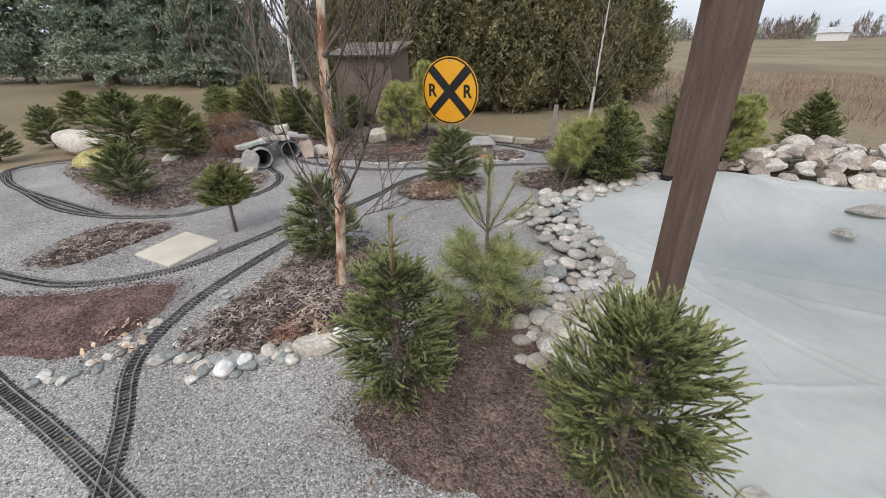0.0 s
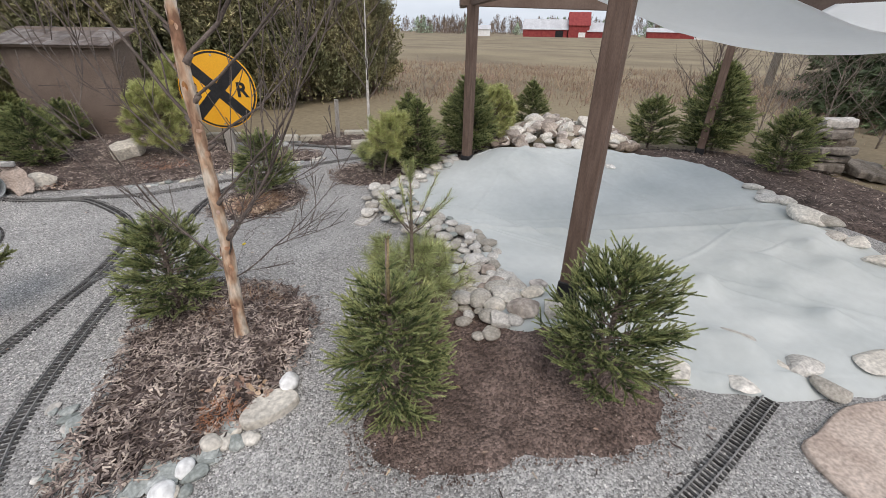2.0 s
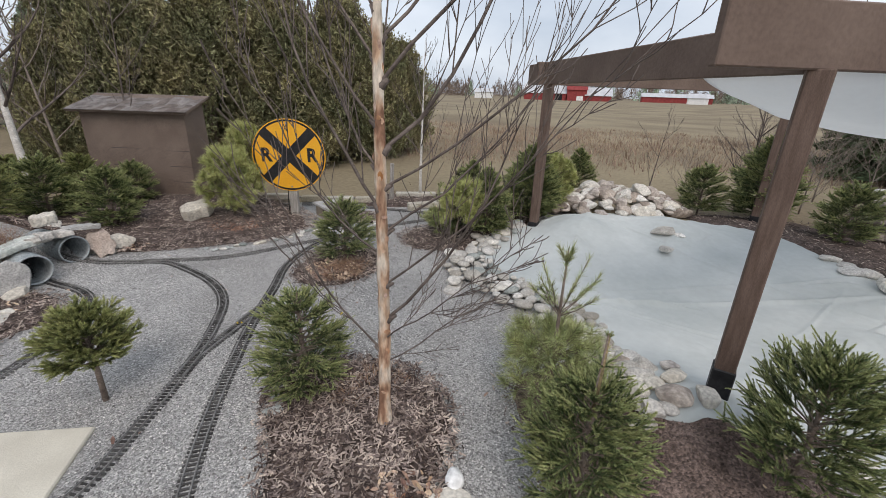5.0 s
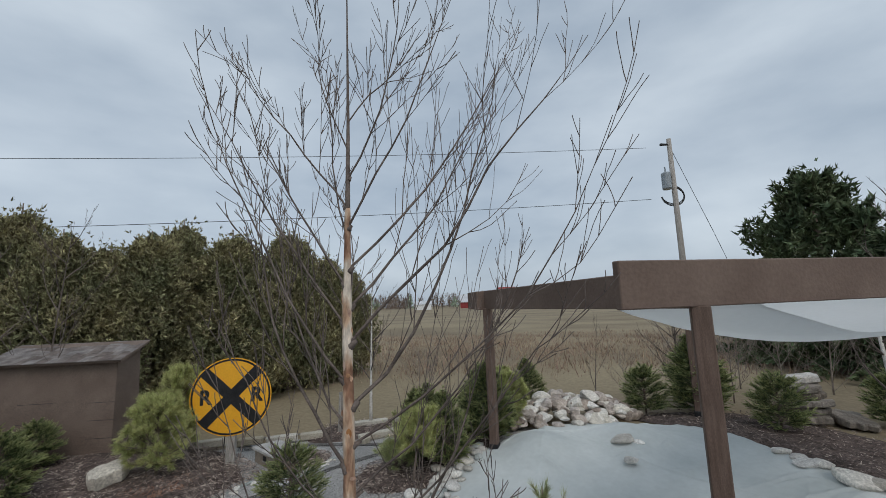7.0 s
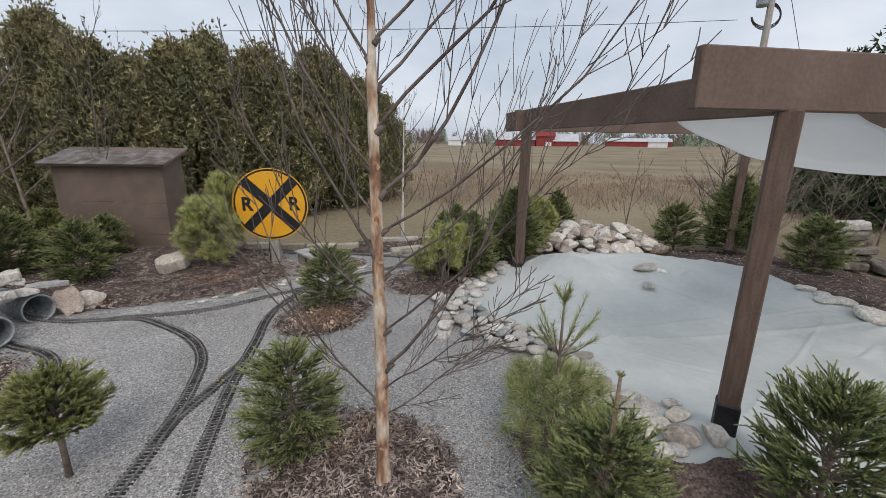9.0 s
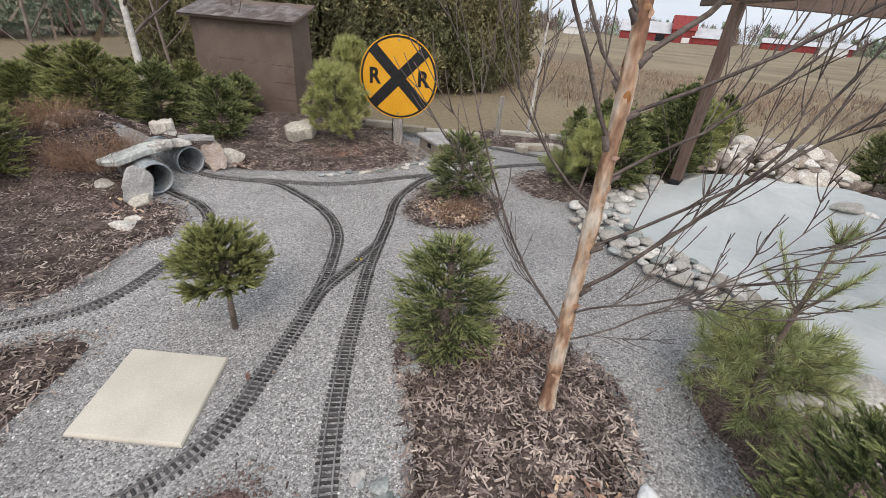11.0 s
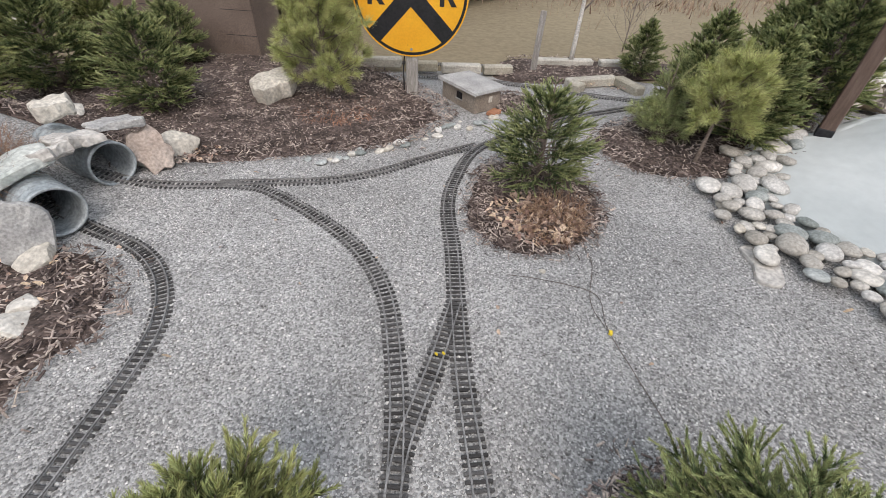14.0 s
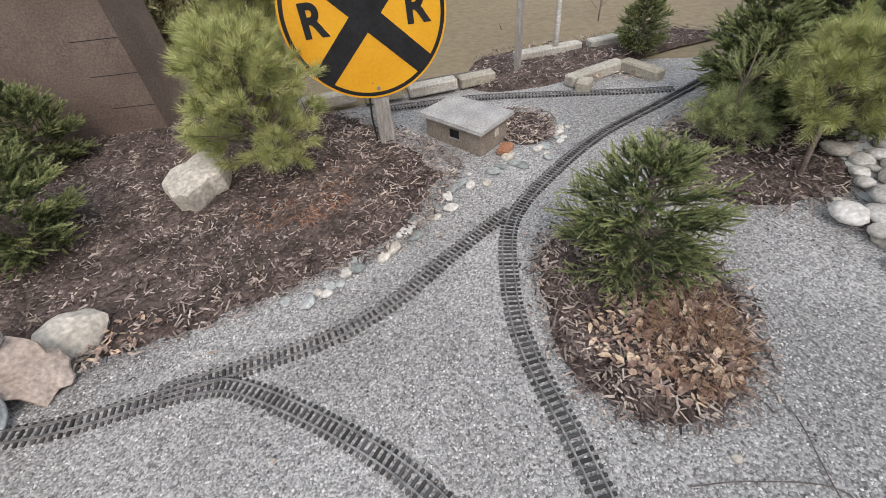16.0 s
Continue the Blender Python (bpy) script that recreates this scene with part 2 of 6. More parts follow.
# ---- helpers of this scene ----
class Mesh:
    """Vertices and faces gathered for one mesh."""
    def __init__(self):
        self.v, self.f, self.n = [], [], 0

    def add(self, verts, faces):
        verts = np.asarray(verts, dtype=float).reshape(-1, 3)
        self.v.append(verts)
        self.f.extend([tuple(i + self.n for i in f) for f in faces])
        self.n += len(verts)

    def tris(self, verts):
        """verts: (k, 3, 3), a loose triangle each."""
        verts = np.asarray(verts)
        k = len(verts)
        self.v.append(verts.reshape(-1, 3))
        ids = (np.arange(k * 3) + self.n).reshape(k, 3)
        self.f.extend(ids.tolist())
        self.n += k * 3

    def data(self, name, mat, smooth=False):
        me = bpy.data.meshes.new(name)
        me.from_pydata(np.concatenate(self.v).tolist() if self.v else [], [], self.f)
        me.materials.append(mat)
        if smooth:
            me.polygons.foreach_set("use_smooth", [True] * len(me.polygons))
        me.update()
        return me


def part(name, mb, mat, parent=None, label="", smooth=False, m=None):
    me = mb if isinstance(mb, bpy.types.Mesh) else mb.data(name, mat, smooth)
    ob = new(name, me)
    if parent is not None:
        ob.parent = parent
    if m is not None:
        ob.matrix_basis = m
    if label:
        ob["label"] = label
    return ob


def thing(name, m, label, category, group="", kind=""):
    ob = new(name)
    ob.empty_display_size = 0.1
    ob.matrix_basis = m
    return tagged(ob, label, category, group, kind)


def box(mb, size, at=(0, 0, 0), bevel=0.004, m=None):
    """A box with chamfered edges; size full, at its centre."""
    bm = bmesh.new()
    bmesh.ops.create_cube(bm, size=1)
    for v in bm.verts:
        v.co = Vector((v.co.x * size[0], v.co.y * size[1], v.co.z * size[2]))
    if bevel:
        bmesh.ops.bevel(bm, geom=bm.edges[:], offset=min(bevel, min(size) * 0.3), segments=1, affect="EDGES")
    bmesh.ops.translate(bm, verts=bm.verts, vec=at)
    if m is not None:
        bmesh.ops.transform(bm, matrix=m, verts=bm.verts)
    bm.verts.index_update()
    mb.add([v.co[:] for v in bm.verts], [[v.index for v in f.verts] for f in bm.faces])
    bm.free()
    return mb


def tube(mb, pts, radii, n=6, closed_end=True):
    pts = [Vector(p) for p in pts]
    verts, faces = [], []
    side = Vector((1, 0, 0))
    for i, p in enumerate(pts):
        d = (pts[min(i + 1, len(pts) - 1)] - pts[max(i - 1, 0)]).normalized()
        if abs(d.dot(side)) > 0.9:
            side = Vector((0, 1, 0)) if abs(d.y) < 0.9 else Vector((0, 0, 1))
        u = (side - d * side.dot(d)).normalized()
        side = u
        w = d.cross(u)
        for k in range(n):
            a = 2 * math.pi * k / n
            verts.append(p + (u * math.cos(a) + w * math.sin(a)) * radii[i])
    for i in range(len(pts) - 1):
        for k in range(n):
            a, b = i * n + k, i * n + (k + 1) % n
            faces.append((a, b, b + n, a + n))
    if closed_end:
        faces.append(tuple(range(n))[::-1])
        faces.append(tuple(range(len(verts) - n, len(verts))))
    mb.add([v[:] for v in verts], faces)
    return mb


MOUNDS = [(0.72, 1.8, 0.45, 0.14), (2.8, 4.4, 1.2, 0.22), (4.4, 2.9, 1.0, 0.14), (-0.76, 2.6, 0.5, 0.06), (-1.3, 8.2, 1.4, 0.11),
          (-3.15, 6.55, 0.62, 0.40), (-3.9, 6.9, 0.9, 0.16), (-0.2, 6.7, 0.6, 0.03), (0.3, 1.5, 0.5, 0.04), (3.6, 1.6, 0.8, 0.06), (1.9, 2.7, 0.75, -0.05)]


def hgt(x, y):
    """Height of the ground."""
    x, y = np.asarray(x, dtype=float), np.asarray(y, dtype=float)
    z = 0 * x
    for mx, my, r, k in MOUNDS:
        z = z + k * np.exp(-((x - mx) ** 2 + (y - my) ** 2) / r ** 2)
    d = np.sqrt((x + 1) ** 2 + (y - 4) ** 2)
    s = np.clip((d - 9) / 26, 0, 1)
    left = np.clip((-x * 0.72 + y * 0.69) / (d + 1e-6), 0, 1)
    z = z + s * s * (3 - 2 * s) * (0.25 * left ** 3 - 0.55 * (1 - left))
    far = np.clip((d - 60) / 200, 0, 1)
    return z + far * 0.6


def hz(x, y):
    return float(hgt(x, y))


def smooth_loop(pts, steps=10):
    """A closed rounded outline through pts."""
    p = np.array(pts, dtype=float)
    out = []
    for i in range(len(p)):
        a, b, c, d = p[i - 1], p[i], p[(i + 1) % len(p)], p[(i + 2) % len(p)]
        for t in np.arange(steps) / steps:
            out.append(0.5 * (2 * b + (c - a) * t + (2 * a - 5 * b + 4 * c - d) * t * t + (3 * b - a - 3 * c + d) * t ** 3))
    return np.array(out)


def smooth_line(pts, step=0.02):
    """An open rounded line through pts, in even steps: points and headings."""
    p = np.array(pts, dtype=float)
    p = np.vstack([2 * p[0] - p[1], p, 2 * p[-1] - p[-2]])
    out = []
    for i in range(1, len(p) - 2):
        a, b, c, d = p[i - 1], p[i], p[i + 1], p[i + 2]
        for t in np.arange(24) / 24:
            out.append(0.5 * (2 * b + (c - a) * t + (2 * a - 5 * b + 4 * c - d) * t * t + (3 * b - a - 3 * c + d) * t ** 3))
    out.append(p[-2])
    out = np.array(out)
    s = np.concatenate([[0], np.cumsum(np.linalg.norm(np.diff(out, axis=0), axis=1))])
    q = np.arange(step / 2, s[-1], step)
    xy = np.stack([np.interp(q, s, out[:, 0]), np.interp(q, s, out[:, 1])], 1)
    g = np.gradient(xy, axis=0)
    return xy, np.arctan2(g[:, 1], g[:, 0])


def inside(poly, x, y):
    x, y = np.asarray(x), np.asarray(y)
    res = np.zeros(x.shape, bool)
    j = len(poly) - 1
    for i in range(len(poly)):
        xi, yi, xj, yj = *poly[i], *poly[j]
        hit = ((yi > y) != (yj > y)) & (x < (xj - xi) * (y - yi) / (yj - yi + 1e-12) + xi)
        res ^= hit
        j = i
    return res


def patch(name, outline, mat, rise, label, rings=22, rough=0.012, edge=0.02, category="ground", sunk=None):
    """A bed of loose material: a domed sheet over the ground, whose rim dips under it."""
    loop = smooth_loop(outline)
    c = loop.mean(0)
    k = len(loop)
    verts = [(c[0], c[1], hz(*c) + rise)]
    faces = []
    for r in range(1, rings + 1):
        f = (r / rings) ** 0.7
        q = c + (loop - c) * f
        z = hgt(q[:, 0], q[:, 1]) + rise - (rise + edge) * max(0, (f - 0.72) / 0.28) ** 1.6
        for (x, y), zz in zip(q, z):
            if sunk is not None and sunk(x, y):
                zz -= 0.35
            zz += rough * (noise.noise((x * 6, y * 6, 3.1)) + 0.6 * noise.noise((x * 19, y * 19, 7.7)))
            verts.append((x, y, zz))
    for i in range(k):
        faces.append((0, 1 + i, 1 + (i + 1) % k))
    for r in range(rings - 1):
        for i in range(k):
            a, b = 1 + r * k + i, 1 + r * k + (i + 1) % k
            faces.append((a, a + k, b + k, b))
    mb = Mesh()
    mb.add(verts, faces)
    ob = part(name, mb, mat, smooth=True)
    return tagged(ob, label, category, kind="structure"), loop


rng = np.random.default_rng(7)

# ---- ground ----
mb = Mesh()
rr = np.concatenate([np.linspace(0.0, 16, 90), np.geomspace(16.4, 2600, 110)])
aa = np.linspace(0, 2 * math.pi, 180, endpoint=False)
gx = -1 + rr[:, None] * np.cos(aa)
gy = 4 + rr[:, None] * np.sin(aa)
gz = hgt(gx, gy) - 0.035 + 0.0 * gx
for i in range(len(rr)):
    if rr[i] > 9:
        for j in range(len(aa)):
            gz[i, j] += 0.04 * max(0.0, min(1.0, (24 - rr[i]) / 8)) * noise.noise((gx[i, j] * 0.5, gy[i, j] * 0.5, 0)) + (0.5 * min(1.0, (rr[i] - 25) / 20) * noise.noise((gx[i, j] * 0.02, gy[i, j] * 0.02, 4)) if rr[i] > 25 else 0)
k = len(aa)
mb.add(np.stack([gx, gy, gz], -1).reshape(-1, 3), [(i * k + j, i * k + k + j, i * k + k + (j + 1) % k, i * k + (j + 1) % k) for i in range(len(rr) - 1) for j in range(k)])
tagged(part("ground", mb, M_FIELD, smooth=True), "dead tan winter grass field and lawn reaching the horizon", "ground", kind="structure")

GRAVEL = [(-8.0, 4.0), (-7.0, 5.8), (-5.4, 6.9), (-3.6, 7.0), (-2.0, 7.0), (-0.5, 7.8), (1.3, 7.4), (2.6, 6.4), (2.9, 5.2), (3.9, 3.4), (4.6, 0.8), (4.6, -1.8), (0, -3.0), (-4, -3.0), (-7.2, -1.0)]
POND = [(1.3, 4.1), (1.25, 3.2), (1.1, 2.7), (0.85, 2.15), (0.8, 1.8), (1.1, 1.3), (1.7, 0.9), (2.8, 0.85), (3.3, 1.5), (3.8, 2.4), (3.8, 3.2), (3.3, 3.8), (2.2, 4.1)]


def in_pond(x, y):
    return bool(inside(POND, np.array([x]), np.array([y]))[0])


_, gravel_loop = patch("gravel_yard", GRAVEL, M_GRAVEL, 0.0, "pale grey crushed gravel covering the railway yard", 90, 0.004, 0.05, sunk=in_pond)
BEDS = {
    "mulch_bed_birch": ([(-1.22, 3.42), (-1.42, 2.7), (-1.6, 2.18), (-1.3, 2.05), (-0.92, 2.1), (-0.68, 2.25), (-0.42, 2.6), (-0.42, 3.0), (-0.68, 3.35), (-0.95, 3.5)], M_MULCH, 0.022, "dark bark mulch bed round the young birch"),
    "soil_bed_spruces": ([(-0.6, 1.74), (-0.36, 1.40), (0.0, 1.26), (0.35, 1.05), (0.72, 1.08), (0.85, 1.5), (0.55, 1.95), (0.55, 2.4), (0.2, 2.72), (-0.1, 2.55), (-0.28, 2.15)], M_SOIL, 0.02, "fine brown soil bed under the small spruces"),
    "mulch_strip": ([(-3.34, 3.1), (-3.3, 3.75), (-2.9, 3.88), (-2.6, 3.82), (-2.7, 3.5), (-2.95, 3.05)], M_MULCH, 0.02, "thin strip of scattered bark mulch on gravel"),
    "reddish_bed": ([(-3.3, 2.6), (-2.6, 2.68), (-1.99, 2.84), (-1.85, 2.55), (-1.9, 2.25), (-2.1, 2.03), (-2.5, 2.05), (-3.3, 2.0)], M_RED, 0.03, "reddish brown fine mulch bed beside the track"),
    "mulch_bed_loop": ([(-2.46, 5.48), (-2.34, 5.28), (-2.29, 5.0), (-2.37, 4.83), (-2.56, 4.70), (-2.74, 4.38), (-3.0, 4.15), (-3.6, 4.35), (-4.3, 4.85), (-5.35, 5.75), (-5.4, 6.4), (-4.4, 7.2), (-3.3, 7.0), (-2.75, 6.1), (-2.62, 5.6)], M_MULCH, 0.03, "bark mulch bed inside the track loop"),
    "mulch_bed_shed": ([(-2.3, 6.3), (-1.7, 6.06), (-1.1, 5.92), (-0.6, 5.86), (-0.25, 6.0), (0.02, 6.2), (0.05, 6.75), (-0.1, 7.4), (-0.6, 8.2), (-1.6, 8.8), (-3.2, 8.9), (-5.2, 8.6), (-5.6, 7.6), (-4.2, 7.0), (-2.75, 6.6)], M_MULCH, 0.03, "bark mulch bed in front of the brown shed"),
    "mulch_bed_triangle": ([(-0.73, 4.78), (-0.62, 4.5), (-0.35, 4.4), (0.02, 4.5), (0.24, 4.8), (0.2, 5.15), (-0.1, 5.42), (-0.36, 5.32), (-0.6, 5.05)], M_MULCH, 0.025, "small mulch bed between the diverging tracks"),
    "mulch_bed_pond": ([(0.6, 4.85), (0.85, 4.6), (1.3, 4.4), (1.9, 4.45), (2.7, 4.9), (2.6, 5.45), (1.7, 5.5), (0.9, 5.5), (0.62, 5.25)], M_MULCH, 0.025, "mulch bed with pines beside the pond"),
    "mulch_bed_house": ([(0.4, 6.45), (0.75, 6.5), (0.92, 6.25), (0.7, 5.98), (0.45, 6.05)], M_MULCH, 0.02, "small mulch bed behind the miniature block house"),
    "mulch_bed_rear": ([(0.95, 7.0), (1.3, 6.6), (1.9, 6.45), (2.6, 6.2), (3.2, 6.0), (3.2, 6.6), (2.3, 7.1), (1.5, 7.5)], M_MULCH, 0.02, "rear mulch bed along the stone edging"),
    "mulch_bed_right": ([(4.3, 2.3), (3.95, 1.5), (3.85, 0.4), (4.4, -0.6), (5.2, -0.4), (5.5, 0.9), (5.9, 1.9), (6.1, 2.7), (5.9, 3.5), (4.8, 4.1), (4.4, 3.2)], M_MULCH, 0.02, "dark mulch bed behind the pond with a track"),
}
LOOPS = {}
for bed, (outline, mat, rise, label) in BEDS.items():
    LOOPS[bed] = patch(bed, outline, mat, rise, label)[1]

# ---- pond cover ----
LINER = [(1.10, 4.6), (0.98, 3.95), (1.02, 3.25), (0.92, 2.88), (0.72, 2.4), (0.5, 2.17), (0.33, 1.95), (0.5, 1.64), (0.8, 1.23), (0.98, 1.05), (1.46, 0.72), (2.01, 0.44), (2.9, 0.48), (3.43, 0.87), (3.69, 1.31), (4.0, 1.9), (4.25, 2.35), (4.4, 3.0), (4.15, 3.75), (3.55, 4.3), (2.8, 4.42), (2.15, 4.5), (1.6, 4.75)]
liner_loop = smooth_loop(LINER, 24)
lumps = [(float(rng.uniform(1.3, 3.3)), float(rng.uniform(0.75, 1.7)), float(rng.uniform(0.08, 0.16)), float(rng.uniform(0.02, 0.05))) for _ in range(26)]


FOLDS = [(float(rng.uniform(0.5, 5.2)), float(rng.uniform(0.006, 0.018)), float(rng.uniform(0.012, 0.026)), math.cos(t), math.sin(t)) for t in [float(v) for v in rng.uniform(0, 3.1, 14)]]


CREASES = [(float(rng.uniform(1.3, 3.9)), float(rng.uniform(1.1, 3.9)), math.cos(t), math.sin(t), float(rng.uniform(0.12, 0.30)), float(rng.uniform(0.012, 0.024))) for t in [float(v) for v in rng.normal(2.3, 0.5, 16)]]


def liner_z(x, y, f):
    z = hgt(x, y) + 0.035
    z += 0.13 * math.exp(-((x - 3.45) ** 2 + (y - 3.5) ** 2) / 0.16) + 0.13 * math.exp(-((x - 2.3) ** 2 + (y - 4.05) ** 2) / 0.14)
    for lx, ly, r, k in lumps:
        z += k * math.exp(-((x - lx) ** 2 + (y - ly) ** 2) / r ** 2)
    u = x * 0.55 + y * 0.83
    w = noise.noise((x * 1.3, y * 1.3, 4)) * 0.5
    for q, amp, wid, ax, ay in FOLDS:
        e = (x * ax + y * ay - q + 0.12 * w) / wid
        if abs(e) < 3:
            z += amp * math.exp(-e * e) * (0.35 + 0.65 * max(0.0, noise.noise((x * 0.9 + q, y * 0.9, q)) + 0.4))
    for qx, qy, ax, ay, half_len, deep in CREASES:
        along, over = (x - qx) * ax + (y - qy) * ay, (y - qy) * ax - (x - qx) * ay
        if abs(along) < half_len and abs(over) < 0.10:
            fade = math.cos(1.5708 * along / half_len)
            z += fade * deep * (math.exp(-((over - 0.03) / 0.03) ** 2) - 0.8 * math.exp(-(over / 0.012) ** 2))
    z += 0.022 * math.exp(-((u - 3.25) / 0.03) ** 2) + 0.012 * noise.noise((x * 2.2, y * 2.2, 2)) + 0.006 * noise.noise((u * 4.0, (x - y) * 1.4, 5)) + 0.004 * noise.noise((x * 11, y * 11, 1))
    if f > 0.93:
        z += 0.02 * noise.noise((x * 9, y * 9, 8)) - 0.05 * ((f - 0.93) / 0.07) ** 2
    return float(z)


mb = Mesh()
c, k, rings = np.array([2.1, 2.6]), len(liner_loop), 170
verts, faces = [(c[0], c[1], liner_z(c[0], c[1], 0))], []
for r in range(1, rings + 1):
    f = (r / rings) ** 0.8
    for q in c + (liner_loop - c) * f:
        verts.append((q[0], q[1], liner_z(q[0], q[1], f)))
faces += [(0, 1 + i, 1 + (i + 1) % k) for i in range(k)]
faces += [(1 + r * k + i, 1 + r * k + k + i, 1 + r * k + k + (i + 1) % k, 1 + r * k + (i + 1) % k) for r in range(rings - 1) for i in range(k)]
mb.add(verts, faces)
tagged(part("pond_cover", mb, M_LINER, smooth=True), "wrinkled white geotextile sheet covering the drained pond", "pond cover", kind="structure")

# ---- pergola ----
def timber(name, a, b, w, d, mat, parent, spin=0.0):
    """A sawn timber from a to b, w across and d deep."""
    a, b = Vector(a), Vector(b)
    t = box(Mesh(), (w, d, (b - a).length), (0, 0, (b - a).length / 2), 0.006)
    q = (b - a).to_track_quat("Z", "Y").to_matrix().to_4x4()
    return part(name, t, mat, parent, m=Matrix.Translation(a) @ q @ pose(0, 0, 0, 0, 0, spin))


def beam(name, a, b, w, hh, parent):
    a, b = Vector(a), Vector(b)
    n = (b - a).length
    t = box(Mesh(), (n, w, hh), (n / 2, 0, 0), 0.006)
    return part(name, t, M_BEAM, parent, m=Matrix.Translation(a) @ pose(0, 0, 0, 0, 0, math.degrees(math.atan2(b.y - a.y, b.x - a.x))))


pergola = thing("pergola", Matrix(), "brown stained timber pergola standing over the covered pond", "pergola")
POSTS = [(0.735, 1.81), (2.03, 4.44), (5.22, 3.33), (4.1, 0.4)]
for (x, y), spin in zip(POSTS, (22, 22, 22, 22)):
    timber("post", (x, y, hz(x, y) - 0.05), (x, y, 1.77), 0.092, 0.092, M_POST, pergola, spin)
for (x, y), tall in zip(POSTS, (0.20, 0.10, 0.10, 0.10)):
    sleeve = part("rubber_sleeve", box(Mesh(), (0.104, 0.104, tall + 0.05), (0, 0, (tall + 0.05) / 2 - 0.05), 0.006), M_RUBBER, pergola, "black rubber sleeve wrapping the post foot", m=pose(x, y, hz(x, y), 0, 0, 22))
d1 = Vector((0.95, -0.50, 0)).normalized()
p1 = Vector((0.31, 2.03, 1.885))
beam("beam", p1, p1 + d1 * 4.0, 0.05, 0.24, pergola)
beam("beam", (2.30, 5.0, 1.865), (0.78, 1.86, 1.865), 0.05, 0.22, pergola)
beam("beam", (1.93, 4.53, 1.86), (5.6, 3.25, 1.86), 0.05, 0.22, pergola)
beam("beam", (5.30, 3.55, 1.86), (4.02, 0.2, 1.86), 0.05, 0.22, pergola)
mb = Mesh()
C00, C10, C01, C11 = [np.array(q) for q in ((1.25, 1.70, 1.79), (3.9, 0.40, 1.79), (1.12, 2.48, 1.79), (4.5, 2.2, 1.79))]
nn = 26
verts = []
for i in range(nn):
    for j in range(nn):
        u, v = i / (nn - 1), j / (nn - 1)
        q = (C00 * (1 - u) + C10 * u) * (1 - v) + (C01 * (1 - u) + C11 * u) * v
        sag = 0.34 * math.sin(math.pi * min(1, u * 1.05)) ** 0.8 * (0.75 + 0.25 * math.sin(math.pi * v))
        verts.append((q[0], q[1], q[2] - sag + 0.02 * math.sin(u * 17 + v * 5) * math.sin(math.pi * u)))
mb.add(verts, [(i * nn + j, i * nn + nn + j, i * nn + nn + j + 1, i * nn + j + 1) for i in range(nn - 1) for j in range(nn - 1)])
shade = part("shade_cloth", mb, M_CLOTH, smooth=True)
sol = shade.modifiers.new("thick", "SOLIDIFY")
sol.thickness = 0.004
tagged(shade, "sagging white shade cloth slung under the pergola beams", "shade cloth")

# ---- railway ----
tie_me = box(Mesh(), (0.0115, 0.088, 0.011), (0, 0, 0.0055), 0.002).data("tie", M_TIE)


def track(pts, label="weathered dark garden railway track lying on gravel", dz=0.0):
    xy, head = smooth_line(pts, 0.0262)
    ob = thing("railway_track", Matrix(), label, "railway track", "garden railway tracks")
    z = hgt(xy[:, 0], xy[:, 1]) - 0.003 + dz
    for s in (-0.0235, 0.0235):
        mbx = Mesh()
        nx, ny = -np.sin(head), np.cos(head)
        prof = [(-0.0040, 0), (-0.0016, 0.002), (-0.0027, 0.0095), (0.0027, 0.0095), (0.0016, 0.002), (0.0040, 0)]
        vs = np.concatenate([np.stack([xy[:, 0] + nx * (s + px), xy[:, 1] + ny * (s + px), z + 0.010 + pz], 1)[:, None] for px, pz in prof], 1)
        np_ = len(prof)
        fs = [(i * np_ + j, i * np_ + (j + 1) % np_, (i + 1) * np_ + (j + 1) % np_, (i + 1) * np_ + j) for i in range(len(xy) - 1) for j in range(np_)]
        fs += [tuple(range(np_)), tuple(range(len(vs) * np_ - np_, len(vs) * np_))[::-1]]
        mbx.add(vs.reshape(-1, 3), fs)
        part("rail", mbx, M_RAIL, ob)
    for (x, y), a, zz in zip(xy, head, z):
        part("tie", tie_me, M_TIE, ob, m=pose(x + rng.normal(0, 0.0008), y, zz + rng.normal(0, 0.0006), 0, 0, math.degrees(a) + rng.normal(0, 1.0)))
    return ob


track([(-1.33, 1.28), (-1.50, 1.62), (-1.73, 2.03), (-1.75, 2.48), (-1.66, 2.88), (-1.52, 3.3), (-1.36, 3.69), (-1.22, 4.02), (-1.03, 4.4), (-0.88, 4.69), (-0.71, 5.05), (-0.50, 5.32), (-0.17, 5.60), (0.3, 5.72), (0.9, 5.77), (1.5, 5.70), (2.2, 5.6)])
track([(-3.75, 3.1), (-3.4, 2.95), (-2.83, 2.80), (-2.46, 2.84), (-2.10, 3.02), (-1.86, 3.35), (-1.6, 3.79), (-1.42, 4.19), (-1.30, 4.62), (-1.34, 5.06), (-1.56, 5.6), (-1.74, 5.8), (-2.2, 6.01), (-2.52, 6.2)])
track([(-1.66, 3.7), (-1.52, 3.9), (-1.28, 4.13), (-1.04, 4.38)], "short crossover track linking two curves", 0.002)
track([(-2.72, 5.95), (-2.5, 5.69), (-2.27, 5.39), (-2.18, 5.08), (-2.22, 4.77), (-2.41, 4.44), (-2.63, 4.14), (-2.9, 4.05), (-3.45, 4.06), (-4.16, 4.30), (-4.95, 4.8), (-5.7, 5.3), (-6.15, 5.75), (-6.08, 6.12), (-5.65, 6.38), (-5.1, 6.45)])
